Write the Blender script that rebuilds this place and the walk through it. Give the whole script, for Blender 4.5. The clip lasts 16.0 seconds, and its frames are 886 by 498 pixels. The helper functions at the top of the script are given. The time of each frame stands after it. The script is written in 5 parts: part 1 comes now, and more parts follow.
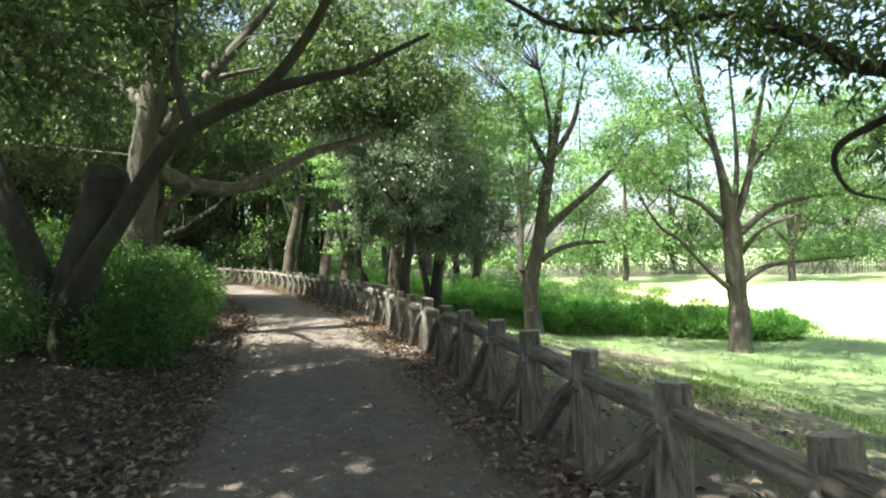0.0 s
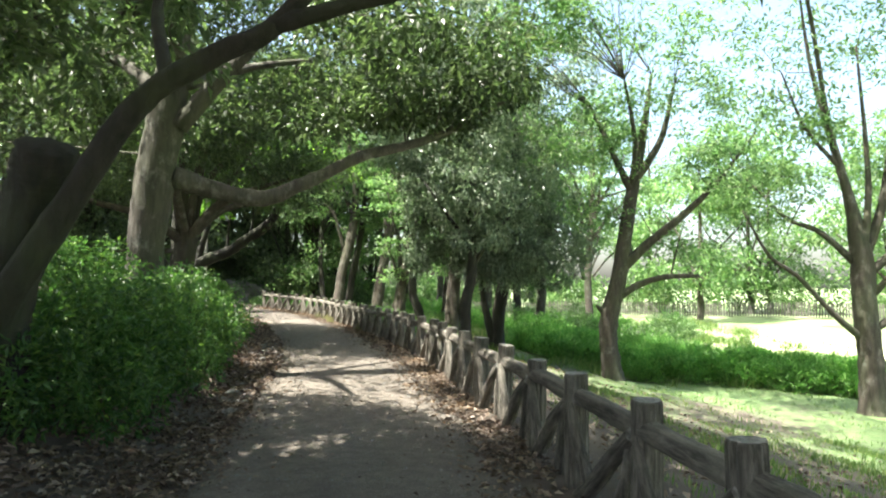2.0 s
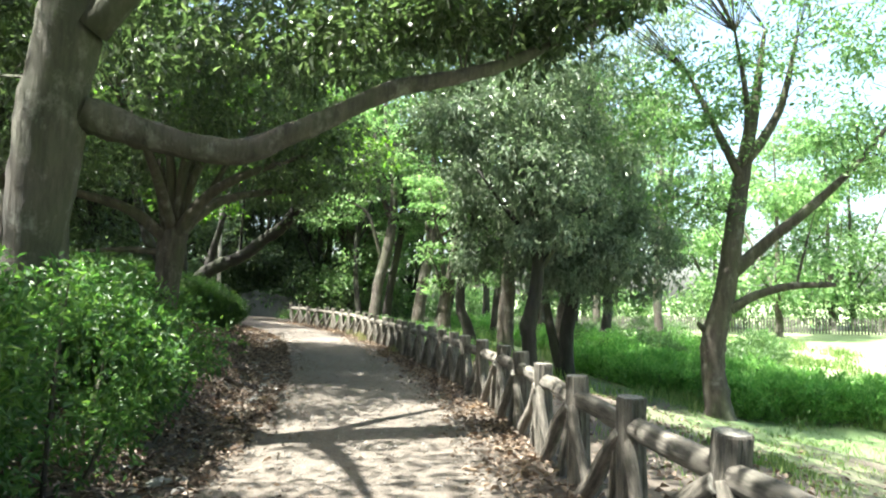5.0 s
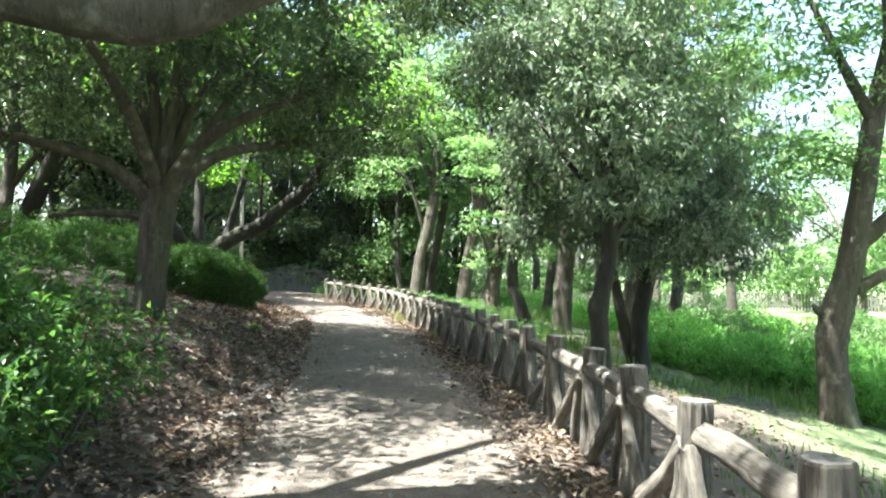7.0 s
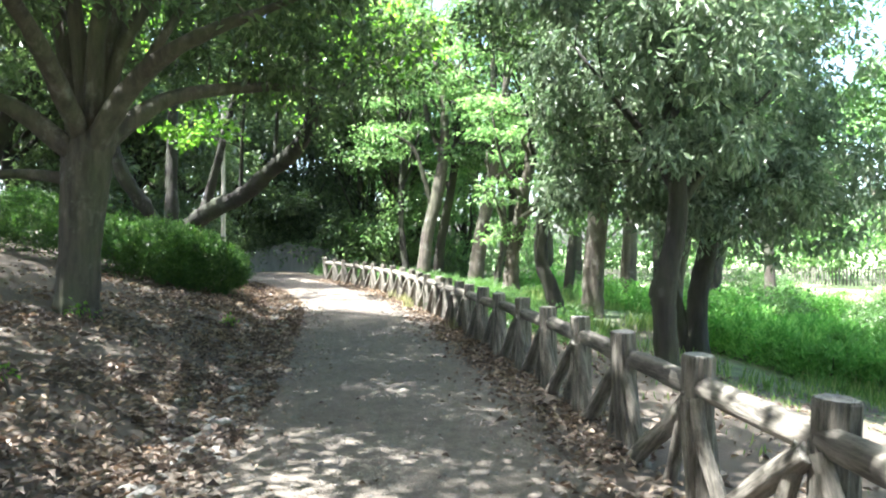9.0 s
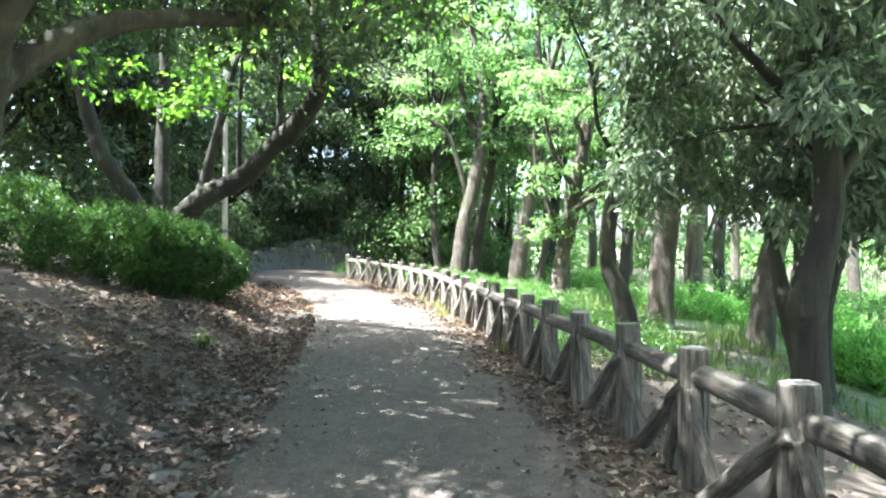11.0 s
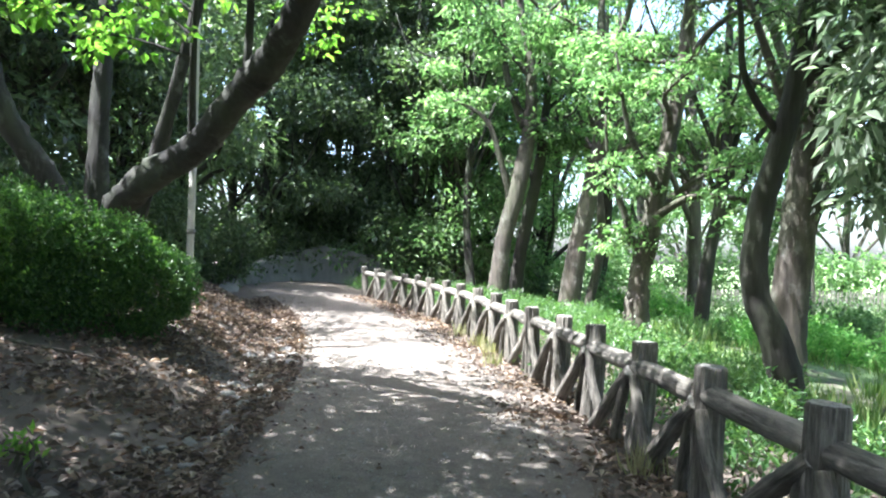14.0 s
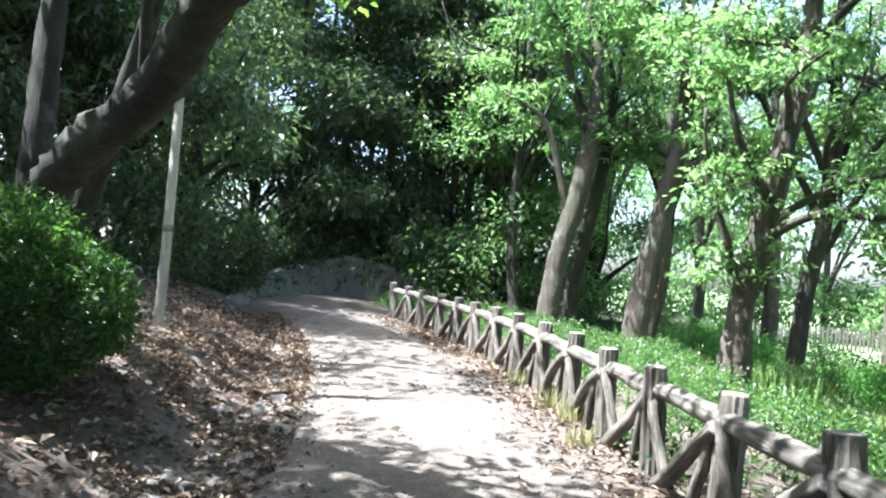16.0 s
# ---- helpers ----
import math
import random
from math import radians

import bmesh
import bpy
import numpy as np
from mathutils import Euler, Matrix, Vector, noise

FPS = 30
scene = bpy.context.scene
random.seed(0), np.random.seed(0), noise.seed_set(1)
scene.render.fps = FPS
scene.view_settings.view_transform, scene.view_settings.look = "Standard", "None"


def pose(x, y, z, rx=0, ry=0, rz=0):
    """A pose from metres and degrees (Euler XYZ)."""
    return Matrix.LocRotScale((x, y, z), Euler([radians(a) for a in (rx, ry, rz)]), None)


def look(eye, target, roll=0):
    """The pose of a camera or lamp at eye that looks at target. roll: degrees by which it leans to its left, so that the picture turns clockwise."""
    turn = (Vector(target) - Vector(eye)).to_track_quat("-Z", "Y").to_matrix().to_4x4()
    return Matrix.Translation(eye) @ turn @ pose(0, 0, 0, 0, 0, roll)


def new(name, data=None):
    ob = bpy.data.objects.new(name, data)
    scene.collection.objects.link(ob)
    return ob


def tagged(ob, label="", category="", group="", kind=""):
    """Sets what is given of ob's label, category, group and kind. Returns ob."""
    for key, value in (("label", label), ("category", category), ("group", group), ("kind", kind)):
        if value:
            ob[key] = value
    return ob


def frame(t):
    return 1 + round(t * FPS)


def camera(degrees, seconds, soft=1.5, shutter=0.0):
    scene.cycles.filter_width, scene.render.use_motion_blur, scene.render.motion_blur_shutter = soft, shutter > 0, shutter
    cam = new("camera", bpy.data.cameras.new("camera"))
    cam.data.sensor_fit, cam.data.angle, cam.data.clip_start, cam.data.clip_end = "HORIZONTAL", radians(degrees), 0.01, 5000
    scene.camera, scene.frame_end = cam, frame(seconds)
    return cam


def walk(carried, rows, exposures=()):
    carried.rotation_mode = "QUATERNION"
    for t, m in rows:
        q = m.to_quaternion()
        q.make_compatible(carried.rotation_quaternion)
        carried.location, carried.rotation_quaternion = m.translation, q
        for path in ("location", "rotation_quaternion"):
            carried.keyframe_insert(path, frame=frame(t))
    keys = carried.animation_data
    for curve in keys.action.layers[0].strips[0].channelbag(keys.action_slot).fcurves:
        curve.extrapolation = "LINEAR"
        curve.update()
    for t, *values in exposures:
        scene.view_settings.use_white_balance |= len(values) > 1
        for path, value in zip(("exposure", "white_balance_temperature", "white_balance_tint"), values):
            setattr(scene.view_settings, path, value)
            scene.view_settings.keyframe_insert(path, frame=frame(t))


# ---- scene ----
cam = camera(68.1, 16.0, soft=2.1)
METRES, EYE, TILT, LEAN, TURN = 21.5, 1.47, 0.35, 1.1, 0.0
ROWS = [
    (0.0, 0.0, 0.0, 0.0, -0.0, -0.0, 0.0),
    (0.5, -0.0015, 0.031, 0.0003, 1.45, 0.63, 0.12),
    (1.0, -0.0071, 0.06, -0.0014, 2.54, -0.58, -0.76),
    (1.5, -0.0106, 0.0908, -0.0016, 3.82, 0.2, -0.68),
    (2.0, -0.0152, 0.1189, -0.0019, 4.79, 2.63, -1.5),
    (2.5, -0.0199, 0.1495, -0.0024, 6.32, 1.6, -1.96),
    (3.0, -0.0243, 0.1786, -0.0038, 7.2, 3.52, -2.42),
    (5.5, -0.0528, 0.3346, -0.0071, 8.98, 3.74, -1.1),
    (6.0, -0.0562, 0.3664, -0.0075, 10.31, 2.38, -1.32),
    (6.5, -0.0652, 0.396, -0.0072, 10.6, 1.3, -1.48),
    (7.0, -0.0714, 0.4269, -0.0071, 12.33, 1.36, -1.73),
    (7.5, -0.0818, 0.4539, -0.0075, 12.39, 0.95, -1.86),
    (8.0, -0.0884, 0.4852, -0.0074, 11.34, 1.01, -0.43),
    (8.5, -0.0993, 0.5142, -0.0084, 11.75, -0.4, -0.62),
    (11.0, -0.1479, 0.6649, -0.0111, 15.25, -0.97, -1.37),
    (11.5, -0.1567, 0.6951, -0.0116, 14.21, 1.81, -1.34),
    (12.0, -0.1701, 0.7243, -0.0123, 14.19, 0.52, -0.87),
    (12.5, -0.1791, 0.755, -0.0134, 14.03, 1.9, -1.35),
    (13.0, -0.1925, 0.7831, -0.0134, 14.4, 1.72, -2.21),
    (13.5, -0.1998, 0.8129, -0.0146, 16.33, 1.13, -1.67),
    (14.0, -0.2134, 0.8406, -0.0136, 17.37, -0.02, -2.59),
    (14.5, -0.2233, 0.8708, -0.0143, 17.65, -0.29, -3.02),
    (15.0, -0.2381, 0.8975, -0.0139, 18.25, -1.62, -3.86),
    (15.5, -0.2501, 0.9273, -0.013, 19.16, 2.04, -4.44),
    (16.0, -0.2661, 0.9552, -0.0141, 19.91, 1.17, -5.26),
]
walk(cam, [(t, pose(0, 0, EYE, TILT, LEAN, TURN) @ pose(METRES * x, METRES * y, METRES * z, 90 + pitch, roll, yaw)) for t, x, y, z, yaw, pitch, roll in ROWS],
     exposures=[(0, 2.5, 6650, 4), (3, 2.78, 6600, 4), (5.5, 3.0, 6300, 3), (8, 3.35, 6050, 5), (11, 3.75, 5850, 8), (13.5, 3.35, 5700, 9), (16, 3.05, 5600, 10)])

# ---- world and sun ----
SUN_EL, SUN_AZ = 66.0, 238.0     # elevation; compass bearing the light comes from (0 = +y, 90 = +x)
world = bpy.data.worlds.new("world")
scene.world = world
world.use_nodes = True
wn = world.node_tree
sky = wn.nodes.new("ShaderNodeTexSky")
sky.sky_type, sky.sun_disc = "NISHITA", False
sky.air_density, sky.dust_density, sky.ozone_density = 1.0, 4.0, 0.5
sky.sun_elevation, sky.sun_rotation = radians(SUN_EL), radians(SUN_AZ)
wn.links.new(sky.outputs[0], wn.nodes["Background"].inputs[0])
wn.nodes["Background"].inputs[1].default_value = 0.098
sun_data = bpy.data.lights.new("sun", "SUN")
sun_data.energy, sun_data.angle, sun_data.color = 5.0, radians(0.55), (1.0, 0.95, 0.87)
sun = new("sun", sun_data)
_az, _el = radians(SUN_AZ), radians(SUN_EL)
sun.matrix_world = look((math.sin(_az) * math.cos(_el) * 60, math.cos(_az) * math.cos(_el) * 60, math.sin(_el) * 60), (0, 0, 0))


# ---- materials ----
def mat(name):
    m = bpy.data.materials.new(name)
    m.use_nodes = True
    return m, m.node_tree.nodes, m.node_tree.links, m.node_tree.nodes["Principled BSDF"]


def ramp(nodes, stops):
    r = nodes.new("ShaderNodeValToRGB")
    els = r.color_ramp.elements
    while len(els) < len(stops):
        els.new(0.5)
    for e, (p, c) in zip(els, stops):
        e.position, e.color = p, (*c, 1)
    return r


def noise_tex(nodes, links, scale, stretch=(1, 1, 1), detail=5, rough=0.6, coord="Object"):
    tc = nodes.new("ShaderNodeTexCoord")
    mp = nodes.new("ShaderNodeMapping")
    mp.inputs["Scale"].default_value = stretch
    n = nodes.new("ShaderNodeTexNoise")
    n.inputs["Scale"].default_value, n.inputs["Detail"].default_value, n.inputs["Roughness"].default_value = scale, detail, rough
    links.new(tc.outputs[coord], mp.inputs[0])
    links.new(mp.outputs[0], n.inputs["Vector"])
    return n


def mixc(nodes, links, fac, a, b, mode="MIX"):
    m = nodes.new("ShaderNodeMix")
    m.data_type, m.blend_type = "RGBA", mode
    for sock, v in ((m.inputs[0], fac), (m.inputs[6], a), (m.inputs[7], b)):
        if isinstance(v, bpy.types.NodeSocket):
            links.new(v, sock)
        elif isinstance(v, (int, float)):
            sock.default_value = v
        else:
            sock.default_value = (*v, 1)
    return m.outputs[2]


def bump(nodes, links, height, strength, dist, bsdf, under=None):
    b = nodes.new("ShaderNodeBump")
    b.inputs["Strength"].default_value, b.inputs["Distance"].default_value = strength, dist
    links.new(height, b.inputs["Height"])
    if under:
        links.new(under, b.inputs["Normal"])
    if bsdf:
        links.new(b.outputs[0], bsdf.inputs["Normal"])
    return b.outputs[0]


def bark(name, dark, light, moss=0.0, lichen=0.0):
    m, n, l, p = mat(name)
    big = noise_tex(n, l, 1.3, (1, 1, 0.6), 4)
    fine = noise_tex(n, l, 9.0, (1, 1, 0.16), 7, 0.7)
    col = mixc(n, l, ramp_out(n, l, fine.outputs[0], [(0.3, (0, 0, 0)), (0.68, (1, 1, 1))]), dark, light)
    if lichen:
        spots = ramp_out(n, l, noise_tex(n, l, 3.2, (1, 1, 0.7), 6, 0.75).outputs[0], [(0.54, (0, 0, 0)), (0.66, (lichen,) * 3)])
        col = mixc(n, l, spots, col, (0.36, 0.37, 0.33))
    if moss:
        spots = ramp_out(n, l, big.outputs[0], [(0.42, (0, 0, 0)), (0.65, (moss,) * 3)])
        col = mixc(n, l, spots, col, (0.055, 0.075, 0.028))
    l.new(col, p.inputs["Base Color"])
    p.inputs["Roughness"].default_value = 0.92
    bump(n, l, fine.outputs[0], 1.0, 0.05, p)
    return m


def ramp_out(nodes, links, fac, stops):
    r = ramp(nodes, stops)
    links.new(fac, r.inputs[0])
    return r.outputs[0]


def leafy(name, stops, rough=0.45, through_light=0.45, glow=(0.88, 1.0, 0.52), gloss=0.5):
    """Leaves: colour varies leaf by leaf, and light comes through the blade."""
    m, n, l, p = mat(name)
    geo = n.new("ShaderNodeNewGeometry")
    obj = n.new("ShaderNodeObjectInfo")
    col = ramp_out(n, l, geo.outputs["Random Per Island"], stops)
    patch = noise_tex(n, l, 0.9, detail=2)
    col = mixc(n, l, ramp_out(n, l, patch.outputs[0], [(0.35, (0, 0, 0)), (0.7, (0.55, 0.55, 0.55))]), col, mixc(n, l, 1.0, col, (1.25, 1.22, 0.95), "MULTIPLY"))
    hue = n.new("ShaderNodeHueSaturation")
    mr = n.new("ShaderNodeMapRange")
    mr.inputs[3].default_value, mr.inputs[4].default_value = 0.82, 1.18
    l.new(obj.outputs["Random"], mr.inputs[0])
    l.new(mr.outputs[0], hue.inputs["Value"])
    l.new(col, hue.inputs["Color"])
    l.new(hue.outputs[0], p.inputs["Base Color"])
    p.inputs["Roughness"].default_value = rough
    p.inputs["Specular IOR Level"].default_value = gloss
    tr = n.new("ShaderNodeBsdfTranslucent")
    l.new(mixc(n, l, 1.0, hue.outputs[0], tuple(1.9 * g for g in glow), "MULTIPLY"), tr.inputs[0])
    mx = n.new("ShaderNodeMixShader")
    mx.inputs[0].default_value = through_light
    l.new(p.outputs[0], mx.inputs[1])
    l.new(tr.outputs[0], mx.inputs[2])
    l.new(mx.outputs[0], n["Material Output"].inputs[0])
    return m


BARK_GREY = bark("bark_grey", (0.02, 0.018, 0.015), (0.09, 0.08, 0.068), 0.45, 0.3)
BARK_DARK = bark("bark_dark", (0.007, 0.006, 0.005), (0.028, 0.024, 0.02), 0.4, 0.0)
BARK_BROWN = bark("bark_brown", (0.018, 0.015, 0.012), (0.085, 0.07, 0.056), 0.45, 0.25)
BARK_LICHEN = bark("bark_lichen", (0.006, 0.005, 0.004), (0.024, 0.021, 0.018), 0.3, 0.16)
BARK_PALE = bark("bark_pale", (0.12, 0.105, 0.085), (0.34, 0.31, 0.27), 0.2, 0.6)
LEAF_DARK = leafy("leaf_evergreen", [(0, (0.03, 0.048, 0.025)), (0.6, (0.06, 0.09, 0.048)), (1, (0.12, 0.155, 0.09))], 0.38, 0.45, (0.86, 1.0, 0.56), gloss=0.6)
LEAF_SILVER = leafy("leaf_glossy_grey_green", [(0, (0.065, 0.094, 0.064)), (0.6, (0.125, 0.16, 0.12)), (1, (0.22, 0.25, 0.205))], 0.38, 0.38, (0.84, 1.0, 0.68), gloss=0.6)
LEAF_LIGHT = leafy("leaf_light_green", [(0, (0.05, 0.1, 0.036)), (0.6, (0.096, 0.165, 0.066)), (1, (0.185, 0.25, 0.13))], 0.45, 0.52, (0.87, 1.0, 0.7), gloss=0.6)
LEAF_MID = leafy("leaf_mid_green", [(0, (0.034, 0.074, 0.024)), (0.6, (0.066, 0.122, 0.045)), (1, (0.125, 0.18, 0.085))], 0.42, 0.5, (0.86, 1.0, 0.64), gloss=0.6)
LEAF_BUSH = leafy("leaf_meadow_bush", [(0, (0.06, 0.145, 0.036)), (0.6, (0.105, 0.22, 0.06)), (1, (0.18, 0.3, 0.1))], 0.5, 0.5, (0.84, 1.0, 0.6))
LEAF_MAPLE = leafy("leaf_maple", [(0, (0.05, 0.115, 0.02)), (0.6, (0.085, 0.17, 0.03)), (1, (0.14, 0.22, 0.055))], 0.5, 0.62)
LEAF_SHRUB = leafy("leaf_shrub", [(0, (0.03, 0.075, 0.026)), (0.65, (0.06, 0.13, 0.042)), (1, (0.12, 0.195, 0.06))], 0.42, 0.45)
LEAF_COVER = leafy("leaf_ground_cover", [(0, (0.028, 0.068, 0.022)), (0.65, (0.05, 0.108, 0.034)), (1, (0.1, 0.165, 0.05))], 0.42, 0.4)
LEAF_HEDGE = leafy("leaf_clipped_hedge", [(0, (0.018, 0.046, 0.013)), (0.65, (0.038, 0.085, 0.022)), (1, (0.085, 0.15, 0.038))], 0.45, 0.4)
GRASS = leafy("grass_blade", [(0, (0.055, 0.1, 0.03)), (0.6, (0.1, 0.165, 0.05)), (1, (0.2, 0.23, 0.1))], 0.55, 0.4)
STRAW = leafy("straw_grass", [(0, (0.18, 0.165, 0.1)), (0.5, (0.28, 0.26, 0.17)), (1, (0.17, 0.19, 0.1))], 0.6, 0.35)
DRY = leafy("dry_leaf", [(0, (0.045, 0.034, 0.028)), (0.4, (0.1, 0.076, 0.062)), (0.75, (0.18, 0.142, 0.12)), (1, (0.34, 0.29, 0.255))], 0.7, 0.12, (1.0, 0.7, 0.4), 0.3)


def ground_material():
    m, n, l, p = mat("ground_soil_and_grass")
    at = n.new("ShaderNodeAttribute")
    at.attribute_name = "grass"
    wide = noise_tex(n, l, 0.5, detail=4)
    mid = noise_tex(n, l, 3.5, detail=6, rough=0.7)
    fine = noise_tex(n, l, 30, detail=6, rough=0.75)
    soil = mixc(n, l, fine.outputs[0], (0.035, 0.028, 0.022), (0.115, 0.092, 0.074))
    soil = mixc(n, l, ramp_out(n, l, mid.outputs[0], [(0.4, (0, 0, 0)), (0.62, (0.6, 0.6, 0.6))]), soil, (0.1, 0.08, 0.064))
    turf = mixc(n, l, fine.outputs[0], (0.05, 0.095, 0.03), (0.12, 0.185, 0.065))
    turf = mixc(n, l, ramp_out(n, l, mid.outputs[0], [(0.52, (0, 0, 0)), (0.7, (0.5, 0.5, 0.5))]), turf, (0.25, 0.225, 0.14))
    turf = mixc(n, l, ramp_out(n, l, wide.outputs[0], [(0.4, (0, 0, 0)), (0.6, (0.5, 0.5, 0.5))]), turf, (0.14, 0.21, 0.08))
    add = n.new("ShaderNodeMath")
    add.operation = "MULTIPLY_ADD"
    add.inputs[1].default_value, add.inputs[2].default_value = 1.1, -0.55
    l.new(mid.outputs[0], add.inputs[0])
    su = n.new("ShaderNodeMath")
    su.operation = "ADD"
    l.new(add.outputs[0], su.inputs[0])
    l.new(at.outputs["Fac"], su.inputs[1])
    fac = ramp_out(n, l, su.outputs[0], [(0.38, (0, 0, 0)), (0.6, (1, 1, 1))])
    # far turf is paled to put the open meadow's sun glare into its colour
    dry = n.new("ShaderNodeMapRange")
    dry.inputs[1].default_value, dry.inputs[2].default_value = 1.05, 1.7
    l.new(at.outputs["Fac"], dry.inputs[0])
    turf = mixc(n, l, dry.outputs[0], turf, mixc(n, l, fine.outputs[0], (0.26, 0.28, 0.16), (0.46, 0.47, 0.32)))
    l.new(mixc(n, l, fac, soil, turf), p.inputs["Base Color"])
    p.inputs["Roughness"].default_value = 0.95
    b1 = bump(n, l, mid.outputs[0], 0.6, 0.06, None)
    bump(n, l, fine.outputs[0], 0.8, 0.02, p, b1)
    return m


def path_material():
    m, n, l, p = mat("compacted_gravel_path")
    wide = noise_tex(n, l, 0.8, detail=5)
    fine = noise_tex(n, l, 55, detail=5, rough=0.7)
    vor = n.new("ShaderNodeTexVoronoi")
    vor.inputs["Scale"].default_value = 85
    tc = n.new("ShaderNodeTexCoord")
    l.new(tc.outputs["Object"], vor.inputs["Vector"])
    base = mixc(n, l, ramp_out(n, l, fine.outputs[0], [(0.3, (0, 0, 0)), (0.7, (1, 1, 1))]), (0.07, 0.058, 0.048), (0.225, 0.193, 0.163))
    base = mixc(n, l, ramp_out(n, l, wide.outputs[0], [(0.38, (0, 0, 0)), (0.66, (0.55, 0.55, 0.55))]), base, (0.105, 0.085, 0.069))
    patch = noise_tex(n, l, 7.0, detail=6, rough=0.72)
    base = mixc(n, l, ramp_out(n, l, patch.outputs[0], [(0.42, (0, 0, 0)), (0.6, (0.6, 0.6, 0.6))]), base, (0.075, 0.06, 0.049))
    base = mixc(n, l, ramp_out(n, l, vor.outputs["Distance"], [(0.1, (0.5, 0.5, 0.5)), (0.3, (0, 0, 0))]), base, (0.27, 0.245, 0.215))
    l.new(base, p.inputs["Base Color"])
    p.inputs["Roughness"].default_value = 0.93
    b1 = bump(n, l, wide.outputs[0], 0.4, 0.05, None)
    b2 = bump(n, l, fine.outputs[0], 0.8, 0.03, None, b1)
    bump(n, l, vor.outputs["Distance"], 0.7, 0.01, p, b2)
    return m


def concrete_wood(name, dark, light):
    """Concrete cast and scored to look like weathered logs."""
    m, n, l, p = mat(name)
    grain = noise_tex(n, l, 22, (1, 1, 0.12), 7, 0.75)
    blot = noise_tex(n, l, 4.5, detail=5, rough=0.7)
    obj = n.new("ShaderNodeObjectInfo")
    col = mixc(n, l, ramp_out(n, l, grain.outputs[0], [(0.38, (0, 0, 0)), (0.6, (1, 1, 1))]), dark, light)
    col = mixc(n, l, ramp_out(n, l, blot.outputs[0], [(0.5, (0, 0, 0)), (0.68, (0.6, 0.6, 0.6))]), col, (0.05, 0.053, 0.038))
    hue = n.new("ShaderNodeHueSaturation")
    mr = n.new("ShaderNodeMapRange")
    mr.inputs[3].default_value, mr.inputs[4].default_value = 0.8, 1.2
    l.new(obj.outputs["Random"], mr.inputs[0])
    l.new(mr.outputs[0], hue.inputs["Value"])
    l.new(col, hue.inputs["Color"])
    l.new(hue.outputs[0], p.inputs["Base Color"])
    p.inputs["Roughness"].default_value = 0.88
    bump(n, l, grain.outputs[0], 1.0, 0.035, p)
    return m


def stony(name, dark, light, scale=3.0, streak=1.0):
    m, n, l, p = mat(name)
    a = noise_tex(n, l, scale, (1, 1, streak), 6, 0.7)
    b = noise_tex(n, l, scale * 9, detail=5, rough=0.7)
    col = mixc(n, l, a.outputs[0], dark, light)
    col = mixc(n, l, ramp_out(n, l, b.outputs[0], [(0.5, (0, 0, 0)), (0.75, (0.5, 0.5, 0.5))]), col, dark)
    l.new(col, p.inputs["Base Color"])
    p.inputs["Roughness"].default_value = 0.9
    bump(n, l, b.outputs[0], 0.6, 0.02, p)
    return m


GROUND = ground_material()
PATH = path_material()
LOG = concrete_wood("concrete_log", (0.038, 0.033, 0.027), (0.19, 0.17, 0.143))
LOG_END = concrete_wood("concrete_log_end", (0.12, 0.112, 0.098), (0.36, 0.34, 0.31))
STONE = stony("field_stone", (0.08, 0.075, 0.069), (0.25, 0.237, 0.22))
# the wall's upright streaks paint in sun that falls between the trees
WALL = stony("retaining_wall_concrete", (0.06, 0.063, 0.056), (0.24, 0.24, 0.22), 2.6, 0.1)
PICKET = stony("weathered_picket", (0.06, 0.058, 0.048), (0.17, 0.16, 0.135), 4.0, 0.3)
POLE = stony("bleached_pole", (0.22, 0.21, 0.19), (0.5, 0.48, 0.44), 5.0, 0.15)


# ---- mesh helpers ----
def mesh_of(name, verts, faces, material, smooth=True):
    """A mesh from arrays of corners and faces of one size."""
    verts, faces = np.asarray(verts, np.float32), np.asarray(faces, np.int32)
    me = bpy.data.meshes.new(name)
    k = faces.shape[1]
    me.vertices.add(len(verts))
    me.vertices.foreach_set("co", verts.ravel())
    me.loops.add(faces.size)
    me.loops.foreach_set("vertex_index", faces.ravel())
    me.polygons.add(len(faces))
    me.polygons.foreach_set("loop_start", np.arange(0, faces.size, k, dtype=np.int32))
    me.polygons.foreach_set("loop_total", np.full(len(faces), k, np.int32))
    me.update(calc_edges=True)
    me.polygons.foreach_set("use_smooth", np.full(len(faces), smooth))
    me.materials.append(material)
    me.validate()
    return me


def part(name, me, parent=None, label="", at=(0, 0, 0)):
    ob = new(name, me)
    ob.parent = parent
    ob.location = at
    return tagged(ob, label)


def smooth_path(pts, n):
    """A smooth curve (Catmull-Rom) through rows of numbers, at n even steps."""
    p = np.asarray(pts, float)
    p = np.vstack([2 * p[0] - p[1], p, 2 * p[-1] - p[-2]])
    s = np.linspace(0, len(pts) - 1 - 1e-9, n)
    i = s.astype(int)
    f = (s - i)[:, None]
    a, b, c, d = p[i], p[i + 1], p[i + 2], p[i + 3]
    return 0.5 * (2 * b + (c - a) * f + (2 * a - 5 * b + 4 * c - d) * f ** 2 + (3 * b - a - 3 * c + d) * f ** 3)


